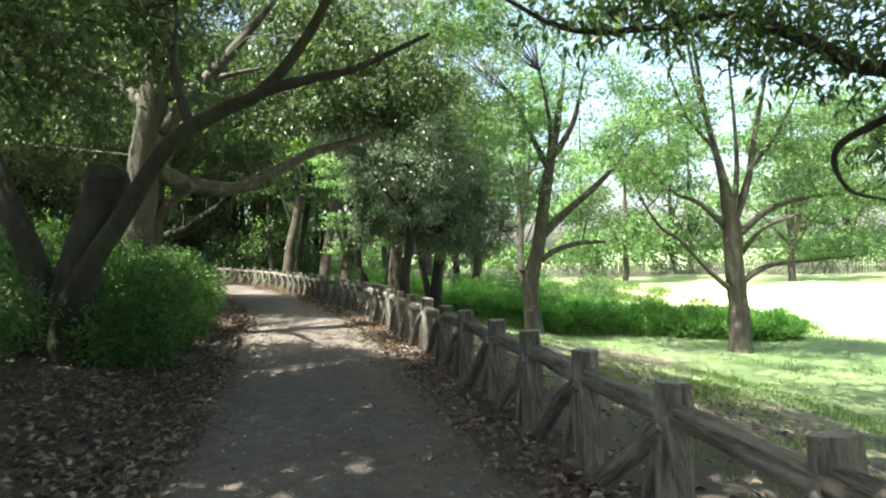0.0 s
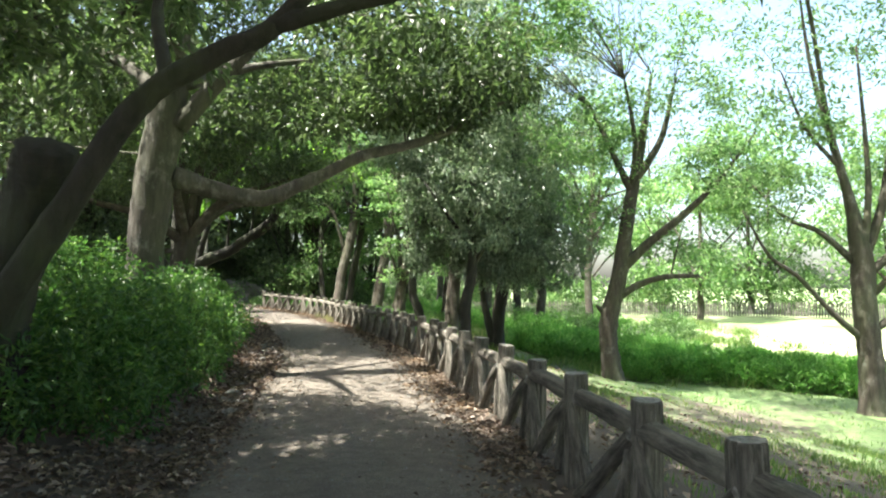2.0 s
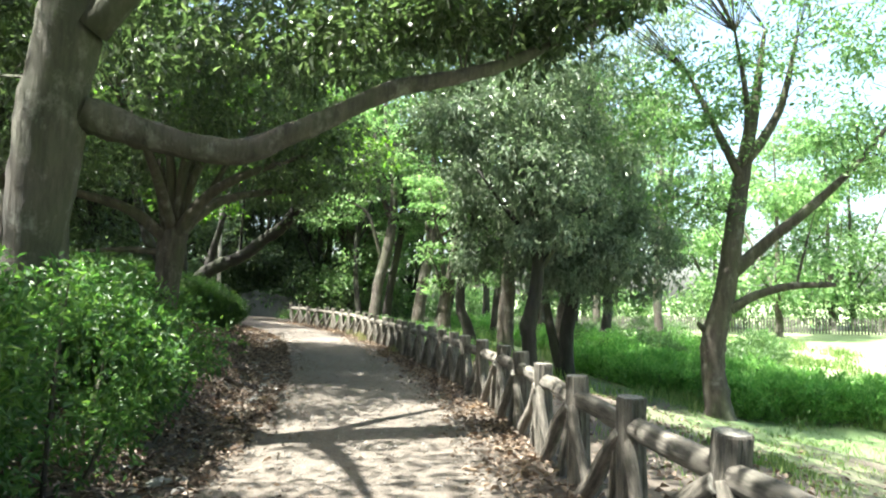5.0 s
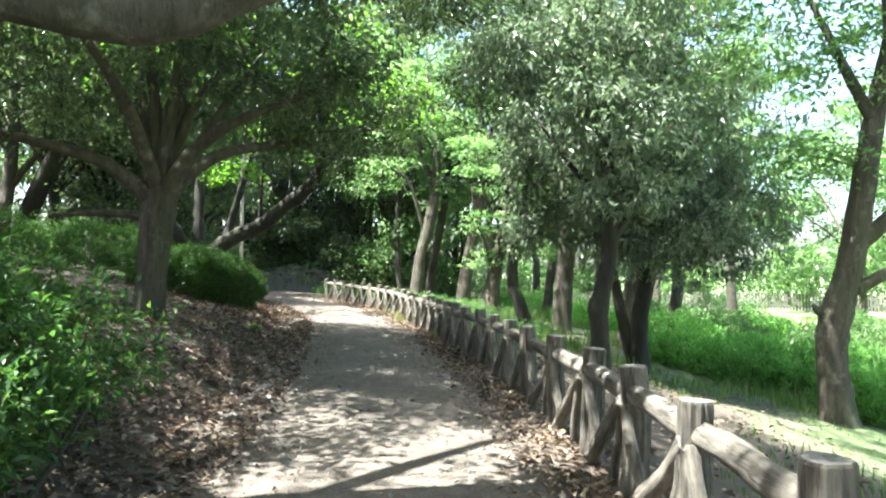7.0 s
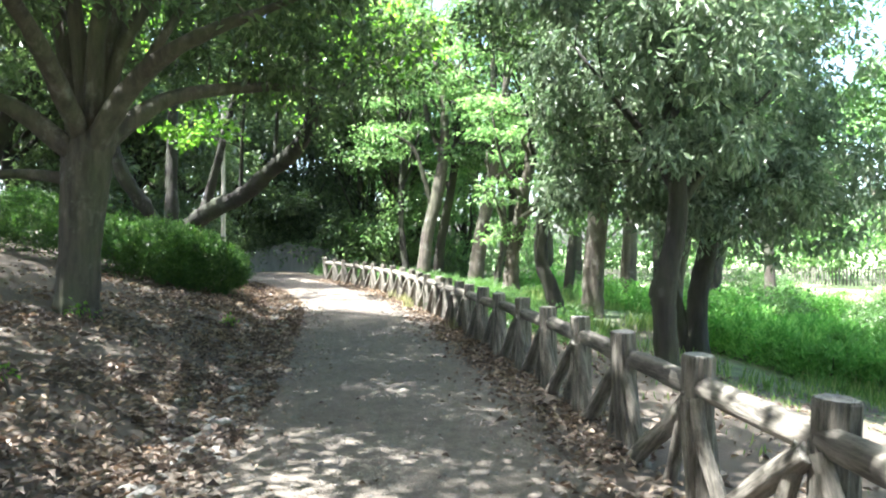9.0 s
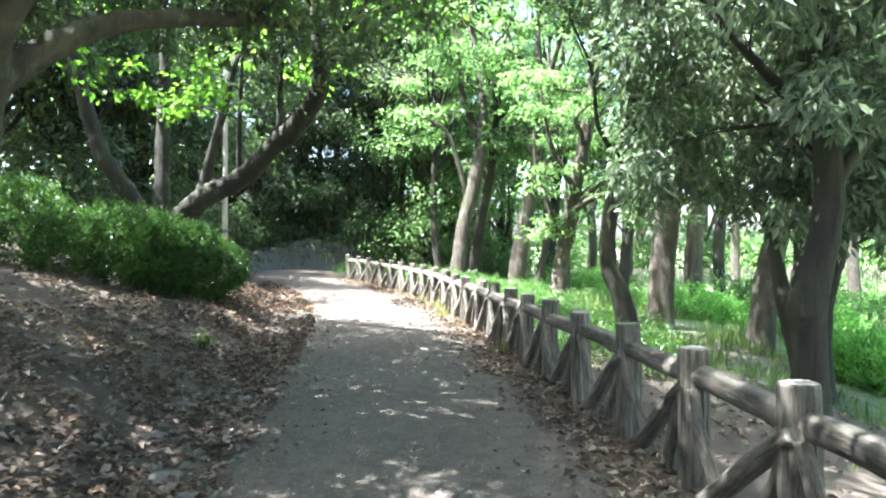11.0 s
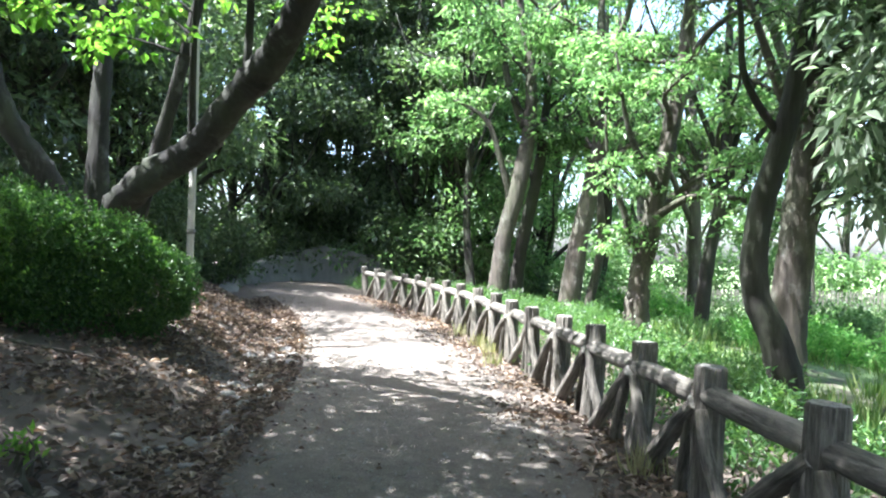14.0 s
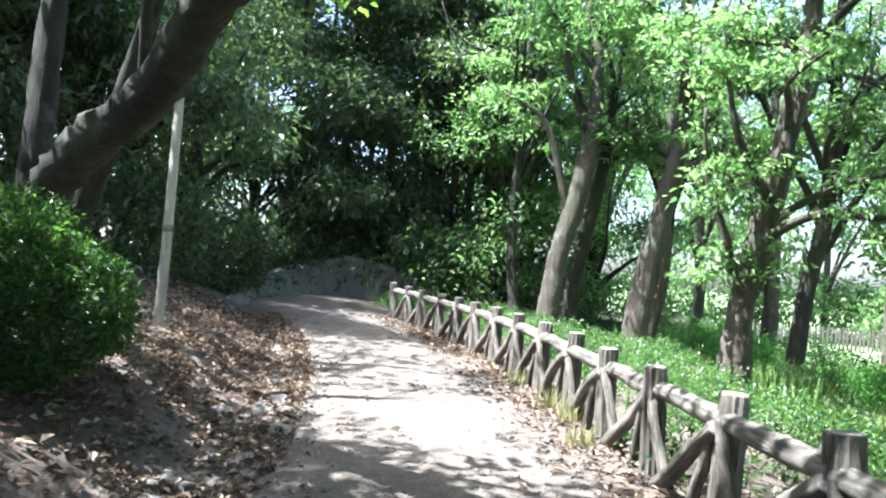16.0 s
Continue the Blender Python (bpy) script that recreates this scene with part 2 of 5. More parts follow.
def tube(rows, steps, sides, rng, rough=0.05, groove=0.0, close=True):
    """A tapered, uneven limb through rows (x, y, z, radius): corners and four-sided faces."""
    c = smooth_path(rows, steps)
    pos, rad = c[:, :3], np.maximum(c[:, 3], 0.002)
    tan = np.gradient(pos, axis=0)
    tan /= np.linalg.norm(tan, axis=1)[:, None] + 1e-9
    ref = np.array([1.0, 0, 0]) if abs(tan[0][0]) < 0.8 else np.array([0, 1.0, 0])
    us = []
    for t in tan:
        ref = ref - t * ref.dot(t)
        ref /= np.linalg.norm(ref) + 1e-9
        us.append(ref)
    us = np.array(us)
    vs = np.cross(tan, us)
    ang = np.linspace(0, 2 * np.pi, sides, endpoint=False)
    lobes = 1 + 0.06 * np.sin(3 * ang + rng.uniform(0, 6))[None, :] * (rough > 0)
    jit = lobes * (1 + rng.normal(0, rough, (steps, sides)))
    if groove:
        jit = jit * (1 - groove * (np.arange(sides) % 2))[None, :]
    rr = rad[:, None] * jit
    v = pos[:, None, :] + rr[..., None] * (np.cos(ang)[None, :, None] * us[:, None, :] + np.sin(ang)[None, :, None] * vs[:, None, :])
    v = v.reshape(-1, 3)
    i, j = np.meshgrid(np.arange(steps - 1), np.arange(sides), indexing="ij")
    k = (j + 1) % sides
    f = np.stack([i * sides + j, i * sides + k, (i + 1) * sides + k, (i + 1) * sides + j], -1).reshape(-1, 4)
    if close:
        tip = len(v)
        v = np.vstack([v, pos[-1] + tan[-1] * rad[-1] * 0.35, pos[0]])
        last, j = (steps - 1) * sides, np.arange(0, sides, 2)
        cap = np.stack([last + j, last + (j + 1) % sides, last + (j + 2) % sides, np.full(len(j), tip)], -1)
        low = np.stack([(j + 2) % sides, (j + 1) % sides, j, np.full(len(j), tip + 1)], -1)
        f = np.vstack([f, cap, low])
    return v, f


def merged(pieces):
    vs, fs, n = [], [], 0
    for v, f in pieces:
        vs.append(v)
        fs.append(f + n)
        n += len(v)
    return np.vstack(vs), np.vstack(fs)


def blades(centres, ways, ups, length, width, fold=0.25):
    """Leaves: two triangles each, folded along the midrib. All arguments are arrays, row by row."""
    n = len(centres)
    ways = ways / (np.linalg.norm(ways, axis=1)[:, None] + 1e-9)
    side = np.cross(ways, ups)
    side /= np.linalg.norm(side, axis=1)[:, None] + 1e-9
    nor = np.cross(side, ways)
    L, W = length[:, None], width[:, None]
    mid = centres + ways * L * 0.45
    v = np.stack([centres, mid + side * W * 0.5 + nor * W * fold, centres + ways * L - nor * L * 0.12, mid - side * W * 0.5 + nor * W * fold], 1).reshape(-1, 3)
    b = np.arange(n)[:, None] * 4
    f = np.stack([b + [0, 1, 2], b + [0, 2, 3]], 1).reshape(-1, 3)
    return v, f


def foliage(clumps, per, radius, size, rng, droop=0.3, slim=0.42, flat=0.7):
    """Leaves in clumps: each clump a loose spray round its centre."""
    clumps = np.asarray(clumps)
    n = len(clumps) * per
    c = np.repeat(clumps, per, 0)
    off = rng.normal(0, 1, (n, 3))
    off /= np.linalg.norm(off, axis=1)[:, None]
    off *= (rng.random((n, 1)) ** 0.5) * radius * np.repeat(rng.uniform(0.6, 1.35, len(clumps)), per)[:, None]
    off[:, 2] *= flat
    way = off + rng.normal(0, radius * 0.5, (n, 3))
    way[:, 2] -= droop * radius
    up = rng.normal(0, 0.55, (n, 3)) + [0, 0, 1]
    ln = size * rng.uniform(0.6, 1.25, n)
    return blades(c + off, way, up, ln, ln * slim * rng.uniform(0.8, 1.2, n))


def in_blob(blob, count, rng, shell=0.45):
    """Places in an ellipsoid (x, y, z, rx, ry, rz), more towards its skin."""
    x, y, z, rx, ry, rz = blob
    d = rng.normal(0, 1, (count, 3))
    d /= np.linalg.norm(d, axis=1)[:, None]
    r = rng.uniform(shell ** 2, 1, (count, 1)) ** 0.5
    lump = 1 + 0.25 * np.sin(d[:, :1] * 5 + x) * np.cos(d[:, 1:2] * 4 + y)
    return np.array([x, y, z]) + d * r * lump * np.array([rx, ry, rz])


# ---- the lie of the land ----
FENCE = [(1.95, -6.0), (1.8, -3.0), (1.62, 0.0), (1.32, 2.22), (0.95, 4.22), (0.52, 6.3), (-0.24, 9.5), (-0.76, 11.5), (-1.5, 14.45), (-2.17, 16.55),
         (-2.95, 18.8), (-3.95, 21.25), (-5.37, 24.67), (-6.9, 27.8), (-8.6, 30.6), (-10.6, 33.2), (-12.4, 35.2), (-14.2, 37.2), (-16.2, 39.4), (-20.0, 43.5), (-30.0, 54.0)]
LINE = smooth_path(FENCE, 900)
_seg = np.r_[0, np.cumsum(np.linalg.norm(np.diff(LINE, axis=0), axis=1))]


def on_line(s):
    """Place and heading on the fence's line, s metres along it."""
    s = np.asarray(s, float)
    x, y = np.interp(s, _seg, LINE[:, 0]), np.interp(s, _seg, LINE[:, 1])
    x2, y2 = np.interp(s + 0.05, _seg, LINE[:, 0]), np.interp(s + 0.05, _seg, LINE[:, 1])
    h = np.stack([x2 - x, y2 - y], -1)
    return np.stack([x, y], -1), h / (np.linalg.norm(h, axis=-1, keepdims=True) + 1e-12)


def beside(x, y):
    """How far a place lies from the fence's line (left: plus), and how far along."""
    x, y = np.atleast_1d(np.asarray(x, float)), np.atleast_1d(np.asarray(y, float))
    pts, (q, h) = np.stack([x, y], -1), on_line(_seg[::3])
    out_u, out_s = np.empty(len(x)), np.empty(len(x))
    for a in range(0, len(x), 4000):
        d = pts[a:a + 4000, None, :] - q[None]
        i = (d ** 2).sum(-1).argmin(1)
        r = np.arange(len(i))
        dd, hh = d[r, i], h[i]
        cross = hh[:, 0] * dd[:, 1] - hh[:, 1] * dd[:, 0]
        out_u[a:a + 4000] = np.sign(cross) * np.hypot(dd[:, 0], dd[:, 1])
        out_s[a:a + 4000] = _seg[::3][i]
    return out_u, out_s


def waves(x, y, size, seed):
    r = np.random.RandomState(seed)
    z = 0
    for k in range(6):
        a, f = r.uniform(0, 6.28), r.uniform(0.6, 1.7) / size
        z = z + np.sin((x * np.cos(a) + y * np.sin(a)) * 6.28 * f + r.uniform(0, 6.28))
    return z / 6


PATH_L, PATH_R = 2.8, 0.42


def land(x, y):
    """Height of the ground."""
    x, y = np.atleast_1d(np.asarray(x, float)), np.atleast_1d(np.asarray(y, float))
    u, s = beside(x, y)
    rise = 0.022 * np.clip(y - 26, 0, 14)
    left = np.interp(u, [2.85, 3.1, 3.45, 4.0, 5.0, 7.0, 10, 20, 40, 100], [0, -0.07, 0.0, 0.33, 0.66, 1.2, 1.7, 2.4, 3.2, 4.0])
    steep = np.interp(y, [-6, 8, 14], [0.75, 0.85, 1.0])
    right = np.interp(-u, [0.25, 1.0, 2.5, 5, 8, 14, 40, 60, 200], [0, -0.08, -0.35, -1.0, -1.55, -1.75, -1.3, -1.0, -1.0])
    far = np.interp(y, [24, 33, 50], [1.0, 0.45, 0.4]) * np.interp(-u, [0, 6, 14], [1, 1, 0]) + np.interp(-u, [6, 14], [0, 1]) * (-u > 6)
    right = right * np.clip(far, 0, 1)
    rough = np.interp(np.abs(u - 1.6), [1.5, 2.2, 6], [0, 0.035, 0.09])
    return rise + np.where(u > 0, left * steep, right) + rough * waves(x, y, 2.2, 3)


def land1(x, y):
    return float(land(x, y)[0])


def spread(lo, hi, step, far, k=1.35):
    a = list(np.arange(lo, hi, step))
    d, p, q = step, [lo], [a[-1]]
    while q[-1] < far:
        d *= k
        p.append(p[-1] - d)
        q.append(q[-1] + d)
    return np.array(p[:0:-1] + a + q[1:])


def build_ground():
    xs, ys = spread(-18, 14, 0.3, 700), spread(-4, 44, 0.3, 700)
    X, Y = np.meshgrid(xs, ys)
    x, y = X.ravel(), Y.ravel()
    z = land(x, y)
    n = len(xs)
    i, j = np.meshgrid(np.arange(len(ys) - 1), np.arange(n - 1), indexing="ij")
    a = (i * n + j).ravel()
    me = mesh_of("ground", np.stack([x, y, z], -1), np.stack([a, a + 1, a + n + 1, a + n], -1), GROUND)
    u, s = beside(x, y)
    # values above 1 mark the open meadow, coloured paler for its strong sunlight
    g = np.interp(-u, [-0.1, 1.2, 3.5, 6, 12, 18], [0.0, 0.15, 0.38, 0.5, 0.72, 1.0]) + np.interp(-u, [15, 24], [0, 0.9]) * np.interp(y, [36, 44], [1, 0.2]) + 0.25 * waves(x, y, 5, 9)
    g = np.where(u > 0.2, np.interp(u, [5, 14, 40], [0.0, 0.12, 0.5]), g)
    me.attributes.new("grass", "FLOAT", "POINT").data.foreach_set("value", g.astype(np.float32))
    tagged(new("ground", me), "leaf-strewn brown soil bank falling to a grassy meadow", "ground", kind="structure")


def build_path():
    """The path: a slightly crowned sheet of gravel with ragged edges."""
    s, k = np.arange(0.0, float(np.interp(38.6, LINE[:, 1], _seg)), 0.16), 17
    c, h = on_line(s)
    nor = np.stack([-h[:, 1], h[:, 0]], -1)
    w = np.linspace(0, 1, k)
    lo = PATH_R + 0.16 * waves(s, s * 0, 1.3, 4) + 0.1 * waves(s, s * 0, 0.45, 5)
    hi = PATH_L + 0.2 * waves(s, s * 0, 1.6, 6) + 0.13 * waves(s, s * 0, 0.5, 7)
    u = lo[:, None] + (hi - lo)[:, None] * w[None]
    P = c[:, None, :] + nor[:, None, :] * u[..., None]
    z = land(P[..., 0].ravel(), P[..., 1].ravel()).reshape(u.shape) + 0.012 + 0.03 * np.sin(w * np.pi)[None]
    z += 0.008 * waves(P[..., 0], P[..., 1], 0.9, 8)
    z[:, 0] -= 0.05
    z[:, -1] -= 0.05
    i, j = np.meshgrid(np.arange(len(s) - 1), np.arange(k - 1), indexing="ij")
    a = (i * k + j).ravel()
    me = mesh_of("path", np.concatenate([P, z[..., None]], -1).reshape(-1, 3), np.stack([a + 1, a, a + k, a + k + 1], -1), PATH)
    tagged(new("path", me), "grey-brown compacted gravel footpath dappled with sunlight", "path", kind="structure")


build_ground()
build_path()


# ---- trees ----
def thing(name, at, label, category, group="", kind=""):
    ob = new(name)
    ob.location = at
    return tagged(ob, label, category, group, kind)


def lit(c):
    """How open the canopy is at these places, by the sunny ground that they would shade."""
    h = c[:, 2] / math.tan(radians(SUN_EL))
    gx, gy = c[:, 0] - math.sin(radians(SUN_AZ)) * h, c[:, 1] - math.cos(radians(SUN_AZ)) * h
    u, _ = beside(gx, gy)
    ragged = 0.5 * waves(gx, gy, 1.6, 21)
    gy = gy + 0.8 * waves(gx, gy, 1.3, 22) + 0.7 * waves(gx, gy, 0.5, 23) - 0.9 * (u - 1.6)
    on_path = (u > -0.6 + ragged) & (u < 3.3 + ragged)
    open_sky = np.zeros(len(c))
    for lo, hi, share in SUNNY:
        open_sky = np.maximum(open_sky, share * (on_path & (gy > lo) & (gy < hi)))
    wall = (np.abs(gx + 15.3) < 2.6) & (np.abs(gy - 39.0) < 2.2)
    shrub_bank = (gx > -6.2) & (gx < -3.6) & (gy > 8.6) & (gy < 12.4)
    hedge_top = (np.abs(gx + 10.4) < 1.0) & (np.abs(gy - 23.2) < 1.2)
    return np.maximum(open_sky, np.maximum(0.6 * wall, np.maximum(0.2 * shrub_bank, 0.5 * hedge_top)))


SUNNY = [(10.6, 11.7, 0.7), (13.6, 14.8, 0.62), (24.1, 31.0, 0.8), (33.6, 36.4, 0.8)]     # stretches of the path in the sun, and how open each gap is


def tree(label, trunk, limbs, blobs, leaf, bark_m, seed, clump=0.4, per=26, size=0.11, twigs=70, name="tree", group="", extra_stems=(), droop=0.3, slim=0.42, flat=0.7, knobs=0.035):
    """A tree from its trunk's line, its limbs' lines (x, y, z, radius, in world metres) and the masses of its crown."""
    rng = np.random.RandomState(seed)
    base = np.array(trunk[0][:3], float)
    root = thing(name, base, label, "tree", group)
    shift = np.r_[base, 0]

    def local(rows):
        return np.asarray(rows, float) - shift

    flare = list(trunk)
    r0 = flare[0][3]
    flare[0] = (flare[0][0], flare[0][1], flare[0][2] - 0.25, r0 * 1.45)
    d = np.subtract(trunk[1], trunk[0])
    flare.insert(1, tuple(np.asarray(trunk[0], float) + d * min(0.12, 0.35 / (abs(d[2]) + 0.01))))
    v, f = tube(local(flare), 8 * len(flare), 14, rng, knobs)
    part("trunk", mesh_of("trunk", v, f, bark_m), root)
    for st in extra_stems:
        v, f = tube(local(st), 8 * len(st), 12, rng, knobs)
        part("stem", mesh_of("stem", v, f, bark_m), root)
    spots = [smooth_path(np.asarray(r, float), 14)[5:, :4] for r in list(limbs) + [trunk] + list(extra_stems)]
    for r in limbs:
        v, f = tube(local(r), 5 * len(r), 8, rng, 0.05)
        part("limb", mesh_of("limb", v, f, bark_m), root)
    if blobs:
        cl = np.vstack([in_blob(b[:6], b[6], rng) for b in blobs])
        cl = cl[rng.random(len(cl)) >= lit(cl)]
        spots = np.vstack(spots)
        out = []
        pick = rng.permutation(len(cl))[:twigs]
        for c in cl[pick]:
            dd = np.linalg.norm(spots[:, :3] - c, axis=1) + 1.2 * np.maximum(spots[:, 2] - c[2], 0)
            q = spots[dd.argmin()]
            r = min(q[3] * 0.5, 0.017)
            m = (q[:3] * 0.5 + c * 0.5) + rng.normal(0, 0.18, 3) + [0, 0, 0.15]
            out.append(tube(local([(*q[:3], r), (*m, r * 0.7), (*c, 0.006)]), 6, 3, rng, 0.05, close=False))
        if out:
            v, f = merged(out)
            tagged(part("branchwork", mesh_of("branchwork", v, f, bark_m), root), kind="stuff")
        v, f = foliage(cl - base, per, clump, size, rng, droop, slim, flat)
        tagged(part("crown", mesh_of("crown", v, f, leaf, False), root), kind="stuff")
    return root


def boughs(stem, n, reach, seed, low=0.35, rise=1.0):
    """Curved limbs that leave the upper part of a stem."""
    rng = np.random.RandomState(seed)
    c = smooth_path(np.asarray(stem, float), 40)
    out, a = [], rng.uniform(0, 6.28)
    for k in range(n):
        x, y, z, r = c[int(40 * rng.uniform(low, 0.93))]
        a += 2.4 + rng.normal(0, 0.4)
        l = reach * rng.uniform(0.5, 1.1)
        ca, sa, w = math.cos(a), math.sin(a), rng.normal(0, 0.1 * reach, 6)
        r = min(r * 0.6, 0.09)
        out.append([(x, y, z, r), (x + ca * l * 0.3 + w[0], y + sa * l * 0.3 + w[1], z + l * 0.35 * rise, r * 0.75), (x + ca * l * 0.65 + w[2], y + sa * l * 0.65 + w[3], z + l * (0.55 * rise + 0.1 * w[4]), r * 0.45), (x + ca * l, y + sa * l, z + l * (0.8 * rise + 0.15 * w[5]), 0.012)])
    return out


def sprays(lines, n, seed, r=0.75, per=9, start=0.3, sag=0.15):
    """Small flat masses of leaves strung along limbs, thicker towards their tips."""
    rng = np.random.RandomState(seed)
    out = []
    for k in range(n):
        c = smooth_path(np.asarray(lines[rng.randint(len(lines))], float), 30)
        x, y, z, _ = c[int(29 * (start + (1 - start) * rng.random() ** 0.6))] + np.r_[rng.normal(0, 0.45 * r, 2), rng.normal(-sag, 0.3 * r), 0]
        q = r * rng.uniform(0.6, 1.3)
        out.append((x, y, z, q, q * rng.uniform(0.6, 1.2), q * rng.uniform(0.25, 0.45), per))
    return out


def grown(label, x, y, height, radius, leaf, bark_m, seed, trunk_h=2.5, spread_r=2.6, n_limbs=5, clumps=150, lean=(0.0, 0.0), low=0.45, group="", clump=0.5, per=22, size=0.15, twigs=45, z=None, crown_low=None, droop=0.3, flat=0.7, mass=1.0, rise=1.0, lacy=False):
    """A tree grown by rule from its height, girth and spread."""
    rng = np.random.RandomState(seed)
    z0 = land1(x, y) if z is None else z
    bend = rng.normal(0, 0.12, 4)
    fx, fy = x + lean[0] * trunk_h, y + lean[1] * trunk_h
    trunk = [(x, y, z0, radius), (x + (fx - x) * 0.45 + bend[0], y + (fy - y) * 0.45 + bend[1], z0 + trunk_h * 0.5, radius * 0.82), (fx, fy, z0 + trunk_h, radius * 0.74),
             (fx + lean[0] * 1.5 + bend[2], fy + lean[1] * 1.5 + bend[3], z0 + (trunk_h + height) * 0.5, radius * 0.42), (fx + lean[0] * 3, fy + lean[1] * 3, z0 + height * 0.94, 0.03)]
    limbs, a0 = [], rng.uniform(0, 6.28)
    for k in range(n_limbs):
        a = a0 + k * 2.4 + rng.normal(0, 0.3)
        s = rng.uniform(0.55, 1.0) * spread_r
        h = z0 + trunk_h * rng.uniform(0.72, 1.25)
        up = rng.uniform(0.45, 1.1) * s * rise
        ca, sa = math.cos(a), math.sin(a)
        w = rng.normal(0, 0.16, 4)
        limbs.append([(fx, fy, h, radius * 0.42), (fx + ca * s * 0.4 + w[0], fy + sa * s * 0.4 + w[1], h + up * 0.55, radius * 0.3),
                      (fx + ca * s * 0.75 + w[2], fy + sa * s * 0.75 + w[3], h + up * 0.85, radius * 0.17), (fx + ca * s * 1.05, fy + sa * s * 1.05, h + up * 1.3, 0.02)])
    bottom = z0 + (height * low if crown_low is None else crown_low)
    blobs, m = [], 13
    for k in range(m):
        a, rr = rng.uniform(0, 6.28), spread_r * rng.uniform(0.1, 0.95)
        bz = rng.uniform(bottom + 0.8, z0 + height - 0.6)
        br = spread_r * mass * rng.uniform(0.3, 0.55)
        blobs.append((fx + math.cos(a) * rr, fy + math.sin(a) * rr, bz, br, br * rng.uniform(0.7, 1.1), br * rng.uniform(0.35, 0.6), clumps // m))
    if lacy:
        limbs += boughs(trunk, 7, spread_r, seed + 1, 0.5, 0.9)
        blobs = sprays(limbs + [trunk[2:]], clumps // 9, seed + 2, 0.85 * mass, 9, 0.25)
    return tree(label, trunk, limbs, blobs, leaf, bark_m, seed, clump, per, size, twigs, group=group, droop=droop, flat=flat)


def on_ground(rows):
    """Rows of a trunk with its foot set on the ground."""
    x, y, _, r = rows[0]
    return [(x, y, land1(x, y), r)] + list(rows[1:])


EVERGREEN = "large evergreen oak with grey bark and dark glossy leaves"


